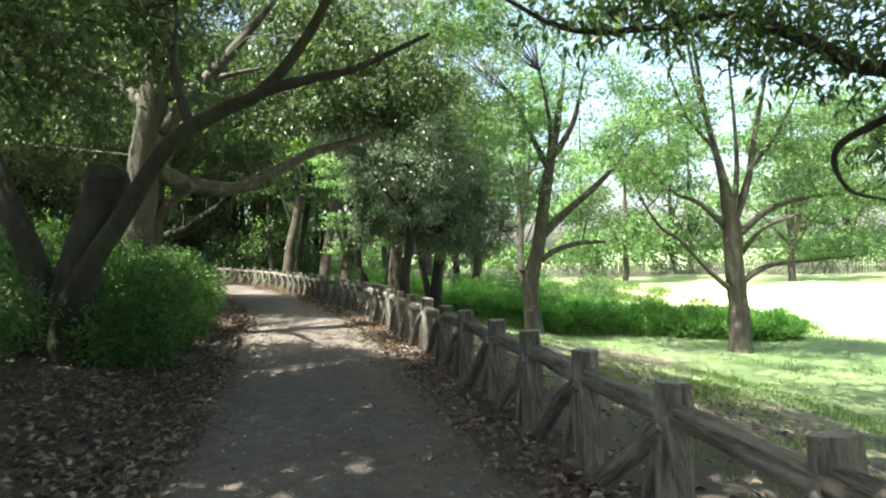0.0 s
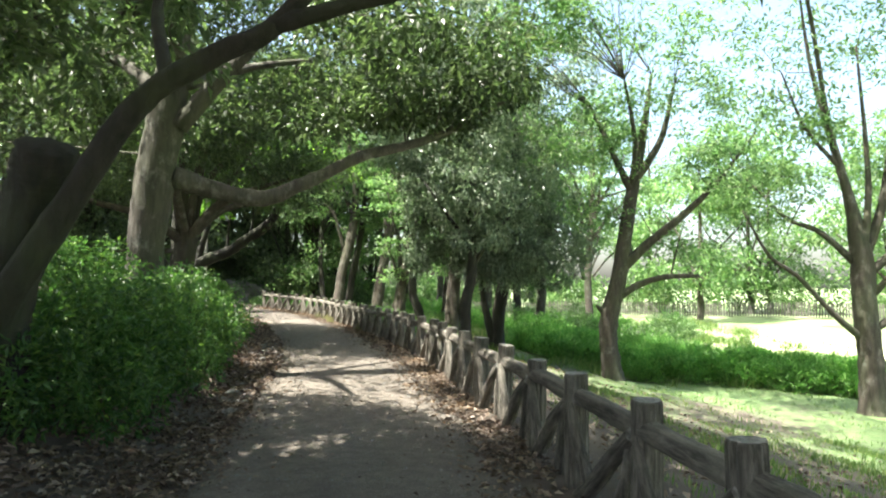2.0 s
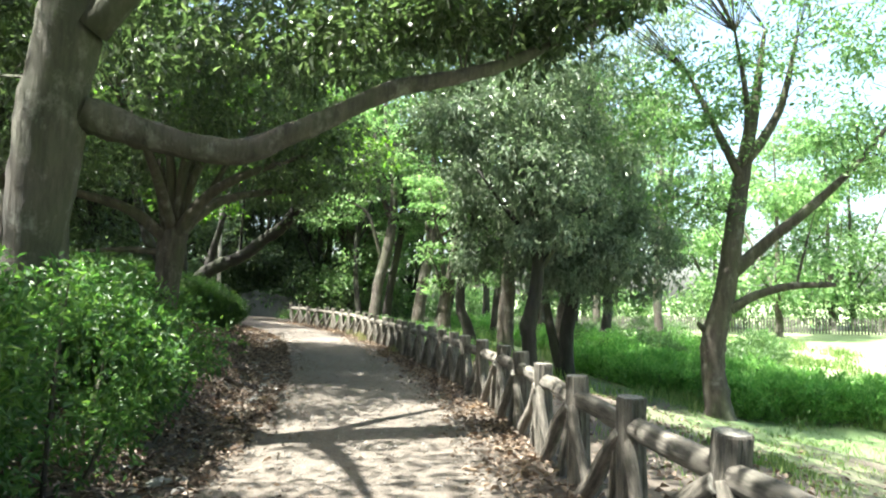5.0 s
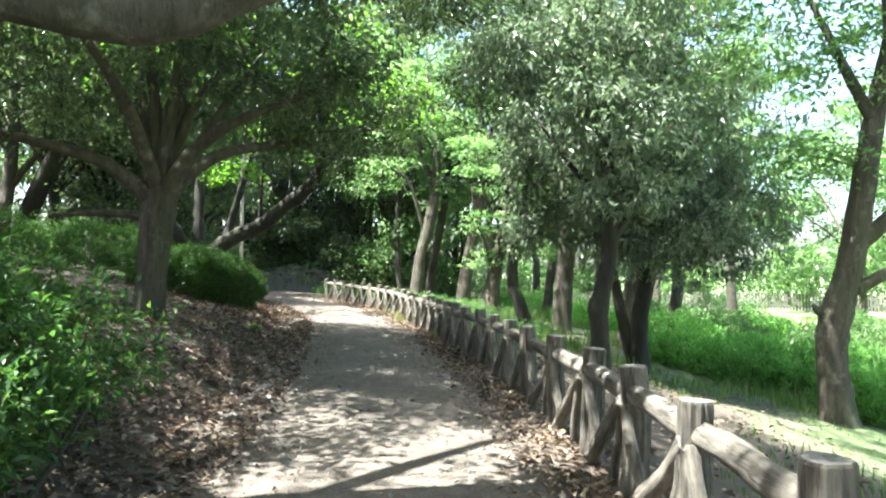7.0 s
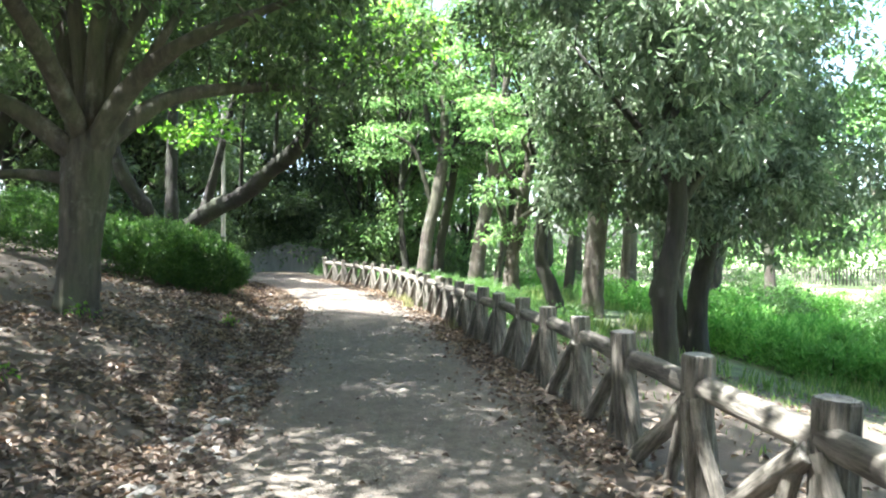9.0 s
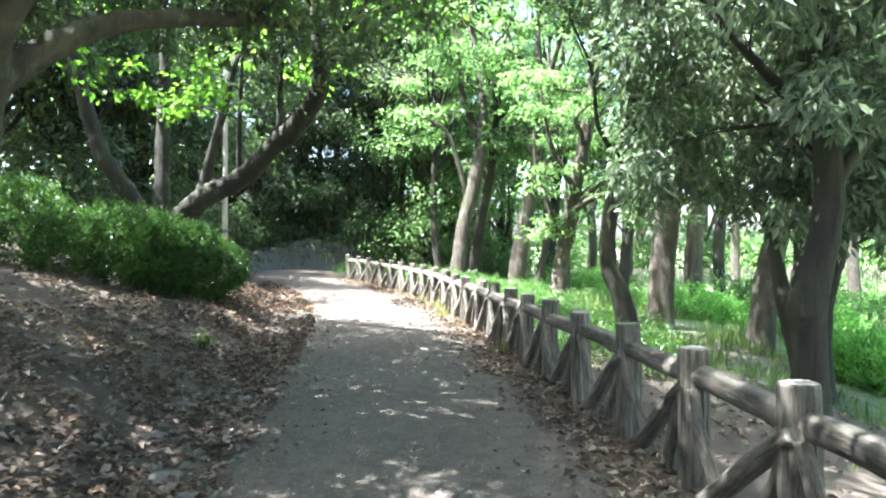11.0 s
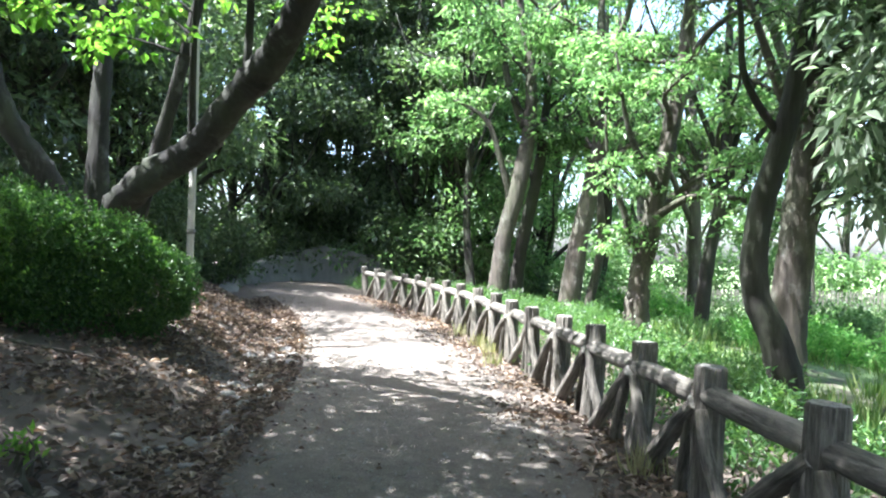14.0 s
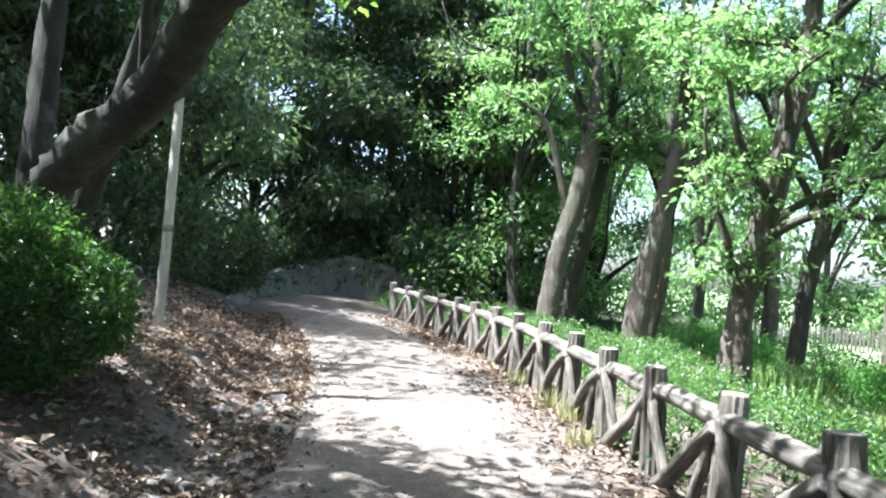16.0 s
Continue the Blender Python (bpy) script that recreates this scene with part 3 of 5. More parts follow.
def left_trees():
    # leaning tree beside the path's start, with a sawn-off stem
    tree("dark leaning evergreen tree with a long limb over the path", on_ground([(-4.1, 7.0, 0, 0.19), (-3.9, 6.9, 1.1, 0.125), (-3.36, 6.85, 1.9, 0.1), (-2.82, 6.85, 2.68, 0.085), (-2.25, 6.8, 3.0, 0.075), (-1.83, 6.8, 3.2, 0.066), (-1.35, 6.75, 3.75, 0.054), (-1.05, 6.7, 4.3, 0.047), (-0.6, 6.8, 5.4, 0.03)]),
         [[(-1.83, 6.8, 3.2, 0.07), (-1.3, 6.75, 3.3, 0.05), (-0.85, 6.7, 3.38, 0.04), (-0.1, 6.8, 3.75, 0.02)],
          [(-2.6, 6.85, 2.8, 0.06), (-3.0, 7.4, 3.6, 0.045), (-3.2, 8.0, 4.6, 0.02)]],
         # the masses above 6 m are unseen, added to shade the path's start
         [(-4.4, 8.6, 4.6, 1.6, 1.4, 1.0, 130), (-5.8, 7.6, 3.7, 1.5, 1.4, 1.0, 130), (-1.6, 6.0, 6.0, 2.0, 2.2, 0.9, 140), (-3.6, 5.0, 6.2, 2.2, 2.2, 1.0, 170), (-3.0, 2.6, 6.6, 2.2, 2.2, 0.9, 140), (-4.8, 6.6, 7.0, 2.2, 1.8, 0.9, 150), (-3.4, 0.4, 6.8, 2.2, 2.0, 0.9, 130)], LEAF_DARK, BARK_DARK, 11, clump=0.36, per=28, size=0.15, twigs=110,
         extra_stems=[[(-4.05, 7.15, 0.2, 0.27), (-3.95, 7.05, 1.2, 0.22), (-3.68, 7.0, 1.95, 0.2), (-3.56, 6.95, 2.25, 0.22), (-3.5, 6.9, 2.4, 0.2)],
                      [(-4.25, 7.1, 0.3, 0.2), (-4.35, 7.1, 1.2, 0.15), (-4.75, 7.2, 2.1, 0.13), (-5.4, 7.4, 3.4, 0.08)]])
    # big upright tree whose limb crosses over the path
    tree("tall grey-barked oak with one limb arching across the path", on_ground([(-5.5, 11.7, 0, 0.29), (-5.44, 11.65, 1.7, 0.25), (-5.3, 11.6, 2.9, 0.27), (-5.1, 11.6, 4.2, 0.24), (-4.9, 11.6, 6.0, 0.17), (-4.7, 11.5, 8.5, 0.05)]),
         [[(-5.05, 11.7, 2.98, 0.17), (-4.5, 12.0, 2.82, 0.135), (-3.9, 12.3, 2.75, 0.12), (-3.5, 12.5, 2.95, 0.11), (-3.1, 12.7, 3.18, 0.1), (-2.55, 12.97, 3.52, 0.09), (-2.0, 13.25, 3.71, 0.08), (-1.37, 13.56, 3.97, 0.065), (-0.63, 13.94, 4.43, 0.045), (0.3, 14.4, 5.1, 0.02)],
          [(-4.95, 11.6, 3.7, 0.15), (-4.3, 11.7, 4.5, 0.12), (-3.6, 11.9, 5.4, 0.09), (-2.8, 12.0, 6.4, 0.04)],
          [(-5.0, 11.6, 3.9, 0.13), (-5.9, 11.9, 4.7, 0.1), (-6.9, 12.2, 5.2, 0.05)],
          [(-4.95, 11.6, 4.6, 0.12), (-4.7, 10.6, 5.4, 0.08), (-4.4, 9.4, 6.0, 0.03)],
          [(-4.9, 11.6, 4.3, 0.1), (-4.4, 12.9, 5.0, 0.07), (-3.8, 14.3, 5.6, 0.03)],
          # these two high limbs are added to carry unseen shading leaves
          [(-4.85, 11.6, 6.2, 0.1), (-2.9, 11.6, 8.0, 0.07), (-0.8, 11.8, 9.2, 0.03)], [(-3.4, 11.6, 7.6, 0.06), (-2.2, 14.0, 8.8, 0.04), (-1.2, 16.6, 9.5, 0.02)]],
         # the masses above 9 m are out of view, added to shade the verge
         [(-6.4, 13.4, 4.9, 2.2, 1.6, 1.0, 140), (-2.5, 13.8, 6.2, 1.6, 1.4, 0.8, 120), (-4.6, 9.6, 7.0, 2.4, 2.4, 1.0, 90), (-1.4, 12.6, 5.0, 1.8, 1.5, 0.7, 110), (-1.2, 13.7, 4.4, 0.8, 0.6, 0.4, 44), (-2.2, 13.1, 4.25, 0.7, 0.5, 0.3, 36), (-3.2, 12.7, 4.1, 0.6, 0.5, 0.3, 26), (-0.4, 14.0, 5.0, 0.8, 0.7, 0.5, 44), (-4.2, 15.4, 5.2, 1.7, 1.4, 0.9, 110), (-7.8, 12.4, 4.4, 1.6, 1.6, 1.0, 90), (-6.8, 11.4, 8.4, 1.8, 1.8, 1.0, 50), (-3.2, 14.2, 8.8, 1.6, 1.5, 0.9, 80), (-0.5, 9.4, 9.2, 1.9, 2.0, 0.7, 120), (-0.7, 13.2, 9.4, 1.9, 2.0, 0.7, 120), (-1.0, 16.8, 9.8, 1.9, 2.0, 0.7, 110)],
         LEAF_DARK, BARK_GREY, 12, clump=0.36, per=28, size=0.15, twigs=50)
    # spreading tree on the bank
    z = 2.5
    tree("spreading evergreen oak on the leaf-strewn bank", on_ground([(-8.08, 18.05, 0, 0.25), (-8.05, 18.08, 1.5, 0.22), (-8.0, 18.15, 2.45, 0.26), (-7.9, 18.3, 3.3, 0.15), (-7.8, 18.5, 5.2, 0.09), (-7.7, 18.5, 7.0, 0.03)]),
         [[(-8.0, 18.1, z - 0.1, 0.15), (-7.3, 18.0, z + 0.7, 0.11), (-6.5, 17.9, z + 1.1, 0.08), (-5.3, 18.0, z + 1.5, 0.03)],
          [(-8.0, 18.1, z - 0.1, 0.14), (-8.7, 17.7, z + 0.5, 0.1), (-9.7, 17.2, z + 0.8, 0.07), (-10.8, 16.8, z + 1.1, 0.03)],
          [(-8.0, 18.2, z, 0.14), (-7.6, 19.1, z + 0.8, 0.1), (-7.0, 20.3, z + 1.2, 0.07), (-6.4, 21.5, z + 1.4, 0.03)],
          [(-8.05, 18.1, z, 0.13), (-8.6, 18.9, z + 0.9, 0.1), (-9.4, 19.8, z + 1.4, 0.06), (-10.2, 20.8, z + 1.8, 0.03)],
          [(-8.0, 18.1, z + 0.1, 0.12), (-7.8, 17.2, z + 1.0, 0.09), (-7.5, 16.2, z + 1.5, 0.06), (-7.1, 15.0, z + 1.8, 0.03)],
          [(-8.0, 18.15, z + 0.1, 0.11), (-7.6, 18.4, z + 1.5, 0.08), (-6.9, 18.8, z + 2.5, 0.05), (-6.2, 19.2, z + 3.4, 0.02)],
          [(-8.1, 18.1, z, 0.12), (-8.35, 18.2, z + 1.2, 0.1), (-8.7, 18.3, z + 2.6, 0.07), (-9.0, 18.4, z + 4.2, 0.03)], [(-7.95, 18.1, z, 0.11), (-7.75, 18.0, z + 1.3, 0.09), (-7.35, 17.8, z + 2.6, 0.06), (-7.0, 17.6, z + 4.0, 0.02)], [(-8.0, 18.15, z + 0.2, 0.1), (-8.05, 18.0, z + 1.6, 0.085), (-8.2, 17.8, z + 3.0, 0.06), (-8.2, 17.6, z + 4.8, 0.02)], [(-7.3, 18.0, z + 0.7, 0.06), (-6.9, 18.3, z + 1.6, 0.045), (-6.3, 18.6, z + 2.6, 0.02)],
          [(-8.0, 18.1, z - 0.35, 0.08), (-8.8, 18.0, z - 0.25, 0.06), (-9.8, 17.9, z - 0.3, 0.03)]],
         # the masses above 8 m are added overhead to shade path and fence
         [(-6.0, 18.2, 4.5, 2.0, 1.8, 0.7, 140), (-9.9, 17.0, 4.2, 2.0, 1.8, 0.8, 140), (-6.4, 20.8, 4.2, 1.7, 1.7, 0.9, 170), (-9.6, 20.2, 4.6, 2.0, 1.9, 1.0, 170), (-7.4, 15.8, 4.7, 1.9, 1.6, 0.8, 120), (-7.2, 18.6, 6.4, 2.8, 2.6, 1.2, 240), (-5.4, 19.0, 8.0, 2.4, 2.4, 1.0, 150), (-5.0, 16.4, 8.4, 2.2, 1.6, 0.8, 90), (-11.2, 18.9, 9.4, 2.4, 2.2, 0.9, 160), (-7.2, 14.0, 8.8, 2.0, 1.4, 0.7, 150), (-8.0, 15.6, 8.8, 2.2, 1.8, 0.8, 160), (-8.4, 17.6, 9.0, 2.2, 2.0, 0.8, 120), (-9.0, 19.8, 9.0, 2.2, 2.0, 0.8, 80), (-9.8, 20.6, 7.2, 1.6, 1.2, 0.7, 80), (-6.2, 16.2, 9.0, 1.6, 1.6, 0.7, 90), (-6.8, 18.4, 9.2, 1.6, 1.6, 0.7, 90)],
         LEAF_DARK, BARK_BROWN, 13, clump=0.34, per=28, size=0.14, twigs=150)
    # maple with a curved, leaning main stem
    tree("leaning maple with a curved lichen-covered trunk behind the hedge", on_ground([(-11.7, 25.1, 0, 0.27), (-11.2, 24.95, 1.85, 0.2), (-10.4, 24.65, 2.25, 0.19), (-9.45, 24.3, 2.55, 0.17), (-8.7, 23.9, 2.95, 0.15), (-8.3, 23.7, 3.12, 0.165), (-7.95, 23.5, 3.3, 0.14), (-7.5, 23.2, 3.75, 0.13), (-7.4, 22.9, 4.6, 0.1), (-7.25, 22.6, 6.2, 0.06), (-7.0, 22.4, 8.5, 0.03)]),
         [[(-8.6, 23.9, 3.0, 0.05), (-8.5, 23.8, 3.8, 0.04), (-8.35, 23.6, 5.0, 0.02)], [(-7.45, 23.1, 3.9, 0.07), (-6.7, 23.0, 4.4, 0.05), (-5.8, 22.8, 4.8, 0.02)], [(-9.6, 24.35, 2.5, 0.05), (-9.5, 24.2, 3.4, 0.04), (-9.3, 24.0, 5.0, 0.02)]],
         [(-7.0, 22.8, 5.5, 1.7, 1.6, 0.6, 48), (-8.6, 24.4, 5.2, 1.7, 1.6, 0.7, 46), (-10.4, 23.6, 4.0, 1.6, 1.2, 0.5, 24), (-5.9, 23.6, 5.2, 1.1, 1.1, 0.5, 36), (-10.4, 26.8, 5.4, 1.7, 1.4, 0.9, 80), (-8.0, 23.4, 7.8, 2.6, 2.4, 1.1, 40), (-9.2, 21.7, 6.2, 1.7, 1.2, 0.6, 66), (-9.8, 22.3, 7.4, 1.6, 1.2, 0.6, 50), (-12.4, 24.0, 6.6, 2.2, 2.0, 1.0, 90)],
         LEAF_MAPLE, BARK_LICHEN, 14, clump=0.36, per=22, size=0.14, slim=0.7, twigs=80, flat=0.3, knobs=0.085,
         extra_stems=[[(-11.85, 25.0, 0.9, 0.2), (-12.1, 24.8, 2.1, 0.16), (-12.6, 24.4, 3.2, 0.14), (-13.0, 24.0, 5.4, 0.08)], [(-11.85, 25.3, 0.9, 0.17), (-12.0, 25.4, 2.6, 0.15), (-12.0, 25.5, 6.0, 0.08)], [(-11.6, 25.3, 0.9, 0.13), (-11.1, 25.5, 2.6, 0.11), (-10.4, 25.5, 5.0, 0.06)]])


def right_trees():
    # two meadow trees
    tree("light-crowned meadow tree with a thick burred trunk", on_ground([(3.16, 22.98, 0, 0.34), (3.02, 22.92, -0.2, 0.27), (3.06, 22.9, 0.55, 0.29), (3.3, 22.85, 1.5, 0.24), (3.52, 22.85, 2.9, 0.22), (3.8, 22.95, 4.5, 0.18), (4.1, 23.0, 6.0, 0.13), (4.4, 23.0, 8.0, 0.04)]),
         [[(3.4, 22.8, 1.15, 0.13), (3.95, 22.7, 1.5, 0.1), (4.7, 22.6, 1.72, 0.085), (5.6, 22.5, 1.75, 0.05)],
          [(3.45, 22.85, 2.0, 0.17), (4.2, 22.7, 2.75, 0.14), (5.1, 22.6, 3.5, 0.12), (6.2, 22.5, 4.6, 0.07), (7.2, 22.3, 6.0, 0.03)],
          [(3.75, 22.9, 4.3, 0.13), (3.2, 22.8, 5.4, 0.09), (2.5, 22.7, 6.9, 0.04)], [(3.8, 22.9, 4.6, 0.13), (4.6, 22.8, 5.9, 0.1), (5.0, 22.7, 7.6, 0.04)],
          [(3.75, 22.9, 4.5, 0.1), (3.7, 22.2, 5.8, 0.07), (3.3, 21.6, 7.4, 0.03)], [(4.8, 22.6, 1.73, 0.035), (4.95, 22.5, 2.5, 0.03), (5.2, 22.5, 3.4, 0.01)],
          [(3.0, 22.9, 0.55, 0.1), (2.75, 22.85, 0.75, 0.07), (2.66, 22.83, 0.86, 0.03)]],
         # the two masses left of the trunk near 9 m are added to shade it
         [(2.4, 22.6, 6.0, 1.8, 1.8, 1.3, 130), (5.2, 22.6, 7.3, 2.0, 1.9, 1.3, 110), (6.4, 22.4, 4.9, 1.6, 1.4, 0.9, 80), (3.8, 21.8, 9.4, 2.8, 2.4, 1.4, 130), (1.8, 19.6, 10.0, 2.4, 2.0, 0.8, 110), (0.7, 20.9, 8.8, 1.8, 1.6, 0.8, 140), (5.6, 23.0, 2.6, 1.1, 1.0, 0.5, 26), (2.6, 22.8, 3.6, 0.9, 0.9, 0.6, 34)],
         LEAF_LIGHT, BARK_BROWN, 21, clump=0.55, per=22, size=0.16, twigs=110, flat=0.35, droop=0.15)
    tree("meadow tree with low wide-spreading bare limbs", on_ground([(8.8, 19.5, 0, 0.36), (8.78, 19.5, -0.6, 0.29), (8.65, 19.5, 1.0, 0.27), (8.6, 19.5, 2.2, 0.26), (8.35, 19.5, 3.6, 0.13), (8.0, 19.5, 5.0, 0.09), (7.5, 19.5, 7.0, 0.05), (7.2, 19.4, 9.0, 0.02)]),
         [[(8.65, 19.5, 2.1, 0.13), (9.1, 19.5, 3.4, 0.11), (9.35, 19.5, 4.8, 0.08), (9.9, 19.5, 7.4, 0.03)], [(8.62, 19.4, 2.4, 0.1), (8.75, 19.4, 4.2, 0.07), (8.5, 19.3, 7.4, 0.025)], [(9.2, 19.5, 3.8, 0.07), (9.9, 19.3, 4.8, 0.05), (10.6, 19.0, 6.4, 0.02)], [(7.9, 19.5, 5.4, 0.07), (7.2, 18.8, 8.0, 0.05), (6.2, 17.8, 10.6, 0.02)], [(8.15, 19.5, 4.4, 0.06), (7.3, 19.4, 5.4, 0.045), (6.7, 19.3, 6.8, 0.02)],
          [(8.7, 19.5, 0.1, 0.1), (7.9, 19.4, 0.75, 0.07), (7.0, 19.3, 1.7, 0.055), (6.3, 19.2, 2.2, 0.045), (5.6, 19.0, 3.3, 0.02)],
          [(8.8, 19.5, 0.4, 0.11), (9.6, 19.4, 0.9, 0.08), (10.8, 19.3, 1.05, 0.06), (12.4, 19.2, 1.2, 0.03)], [(8.75, 19.5, 1.8, 0.12), (9.7, 19.3, 2.6, 0.09), (10.8, 19.0, 2.9, 0.06), (12.4, 18.7, 3.0, 0.03)],
          [(8.6, 19.5, 1.9, 0.1), (7.7, 19.6, 2.8, 0.07), (6.9, 19.7, 3.2, 0.05), (6.0, 19.8, 4.2, 0.02)], [(8.8, 19.5, 1.2, 0.08), (9.3, 19.0, 2.0, 0.06), (10.0, 18.2, 2.4, 0.03)]],
         # the last three masses, near 11 m, are unseen and added to shade the lawn
         [(6.4, 19.4, 3.9, 1.4, 1.2, 0.8, 60), (11.4, 19.0, 3.2, 1.9, 1.6, 0.7, 110), (11.8, 19.2, 1.5, 1.5, 1.2, 0.5, 60), (7.6, 19.5, 8.0, 2.2, 2.0, 1.0, 70), (10.4, 19.5, 7.4, 1.8, 1.6, 0.9, 44), (12.6, 18.6, 5.0, 2.0, 1.6, 1.1, 110), (7.0, 19.3, 5.7, 1.3, 1.2, 0.8, 60), (10.0, 19.2, 4.7, 1.3, 1.2, 0.7, 60), (6.4, 17.4, 11.0, 3.0, 2.6, 0.8, 150), (9.6, 17.0, 11.0, 3.0, 2.6, 0.8, 150), (3.6, 17.4, 11.2, 2.6, 2.2, 0.8, 100)],
         LEAF_LIGHT, BARK_BROWN, 22, flat=0.35, droop=0.15, clump=0.55, per=22, size=0.15, twigs=110)
    # tree beside the start of the walk: its boughs hang over the fence
    tree("evergreen tree whose dark boughs hang over the fence", on_ground([(7.4, 5.2, 0, 0.35), (7.3, 5.2, 1.6, 0.28), (7.0, 5.4, 3.2, 0.24), (6.6, 5.6, 5.5, 0.12), (6.4, 5.6, 7.6, 0.04)]),
         [[(6.5, 5.6, 5.4, 0.1), (4.0, 6.2, 7.0, 0.08), (1.0, 6.4, 7.6, 0.05), (-1.4, 5.8, 7.9, 0.02)], [(7.0, 5.4, 3.0, 0.14), (5.8, 6.2, 3.35, 0.11), (4.75, 7.0, 3.35, 0.095), (4.1, 7.1, 3.65, 0.08), (3.2, 7.1, 4.0, 0.05), (2.4, 7.0, 3.85, 0.04), (1.4, 6.9, 3.8, 0.035), (0.6, 6.9, 4.2, 0.02)],
          [(5.6, 6.4, 3.4, 0.07), (5.1, 7.2, 2.95, 0.055), (4.6, 7.6, 2.6, 0.04), (4.9, 7.9, 2.15, 0.025), (5.5, 8.0, 2.0, 0.015)], [(6.9, 5.5, 3.6, 0.11), (5.2, 5.6, 5.0, 0.07), (3.2, 5.6, 6.0, 0.03)]],
         # the masses above 6 m are unseen, added to shade lawn, fence and path
         [(2.4, 7.0, 4.1, 1.5, 0.8, 0.5, 52), (4.3, 7.3, 3.85, 1.2, 0.9, 0.55, 70), (5.6, 7.6, 3.0, 1.0, 0.9, 0.7, 36), (4.4, 5.6, 6.4, 2.4, 2.2, 0.9, 290), (2.0, 4.0, 6.8, 2.4, 2.6, 0.8, 300), (5.6, 10.0, 6.2, 2.2, 2.2, 0.8, 90), (0.8, 8.4, 8.0, 3.0, 2.6, 0.8, 340), (4.6, 9.6, 8.2, 3.0, 3.0, 0.8, 240), (0.6, 2.6, 7.4, 3.0, 3.2, 0.8, 280), (-2.0, 5.4, 8.2, 3.0, 3.0, 0.8, 280), (2.4, 13.4, 9.6, 2.8, 2.4, 0.8, 180), (7.4, 11.5, 8.8, 3.0, 2.8, 0.8, 190), (5.6, 15.2, 10.2, 2.8, 2.2, 0.8, 140), (8.4, 7.6, 8.0, 2.6, 2.6, 0.8, 130)],
         LEAF_DARK, BARK_DARK, 23, clump=0.36, per=24, size=0.17, slim=0.32, twigs=80)
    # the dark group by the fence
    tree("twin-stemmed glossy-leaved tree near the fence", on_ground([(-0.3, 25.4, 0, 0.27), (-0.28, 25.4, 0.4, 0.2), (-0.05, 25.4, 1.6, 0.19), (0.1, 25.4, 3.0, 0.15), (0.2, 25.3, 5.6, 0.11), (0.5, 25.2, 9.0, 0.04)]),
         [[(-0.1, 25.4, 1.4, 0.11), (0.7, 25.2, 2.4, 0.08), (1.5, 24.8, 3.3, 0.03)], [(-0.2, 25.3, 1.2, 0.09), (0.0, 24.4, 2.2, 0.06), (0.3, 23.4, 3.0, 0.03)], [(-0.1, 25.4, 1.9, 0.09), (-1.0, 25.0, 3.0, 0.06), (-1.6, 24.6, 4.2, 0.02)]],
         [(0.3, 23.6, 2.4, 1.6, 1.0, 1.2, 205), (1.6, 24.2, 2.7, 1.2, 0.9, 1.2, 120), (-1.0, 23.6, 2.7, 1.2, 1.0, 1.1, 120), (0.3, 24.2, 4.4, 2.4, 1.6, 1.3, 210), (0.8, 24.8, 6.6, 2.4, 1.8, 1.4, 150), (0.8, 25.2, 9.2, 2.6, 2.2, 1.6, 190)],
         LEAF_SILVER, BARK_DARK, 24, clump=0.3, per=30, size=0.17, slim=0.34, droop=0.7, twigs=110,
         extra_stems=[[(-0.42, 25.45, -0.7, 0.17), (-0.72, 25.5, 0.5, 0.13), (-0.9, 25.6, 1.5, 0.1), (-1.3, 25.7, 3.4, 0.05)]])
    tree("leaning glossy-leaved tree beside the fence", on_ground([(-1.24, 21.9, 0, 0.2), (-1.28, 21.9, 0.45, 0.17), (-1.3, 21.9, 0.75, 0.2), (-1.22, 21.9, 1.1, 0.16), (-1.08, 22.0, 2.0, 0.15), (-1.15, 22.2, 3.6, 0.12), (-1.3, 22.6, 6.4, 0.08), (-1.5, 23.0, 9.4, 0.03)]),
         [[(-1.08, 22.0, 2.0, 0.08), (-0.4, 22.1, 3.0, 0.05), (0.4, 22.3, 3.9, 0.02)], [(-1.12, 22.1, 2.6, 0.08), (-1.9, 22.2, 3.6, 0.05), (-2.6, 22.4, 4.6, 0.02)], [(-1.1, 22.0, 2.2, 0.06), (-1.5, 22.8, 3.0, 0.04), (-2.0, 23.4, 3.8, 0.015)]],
         # some masses here, as those near 9.6 m, are added to shade trunk and slope
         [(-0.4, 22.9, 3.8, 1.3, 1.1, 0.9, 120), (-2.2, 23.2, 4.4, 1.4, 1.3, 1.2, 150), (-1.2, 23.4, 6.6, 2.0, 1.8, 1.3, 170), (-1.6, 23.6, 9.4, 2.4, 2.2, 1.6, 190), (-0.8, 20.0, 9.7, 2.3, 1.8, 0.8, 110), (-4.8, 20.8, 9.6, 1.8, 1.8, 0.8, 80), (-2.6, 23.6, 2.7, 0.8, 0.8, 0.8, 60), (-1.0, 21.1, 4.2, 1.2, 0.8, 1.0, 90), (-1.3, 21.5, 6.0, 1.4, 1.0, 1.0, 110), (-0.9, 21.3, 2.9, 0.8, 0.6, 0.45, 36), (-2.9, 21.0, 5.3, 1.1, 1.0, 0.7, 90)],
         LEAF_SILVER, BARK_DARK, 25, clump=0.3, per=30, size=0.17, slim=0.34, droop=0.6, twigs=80)
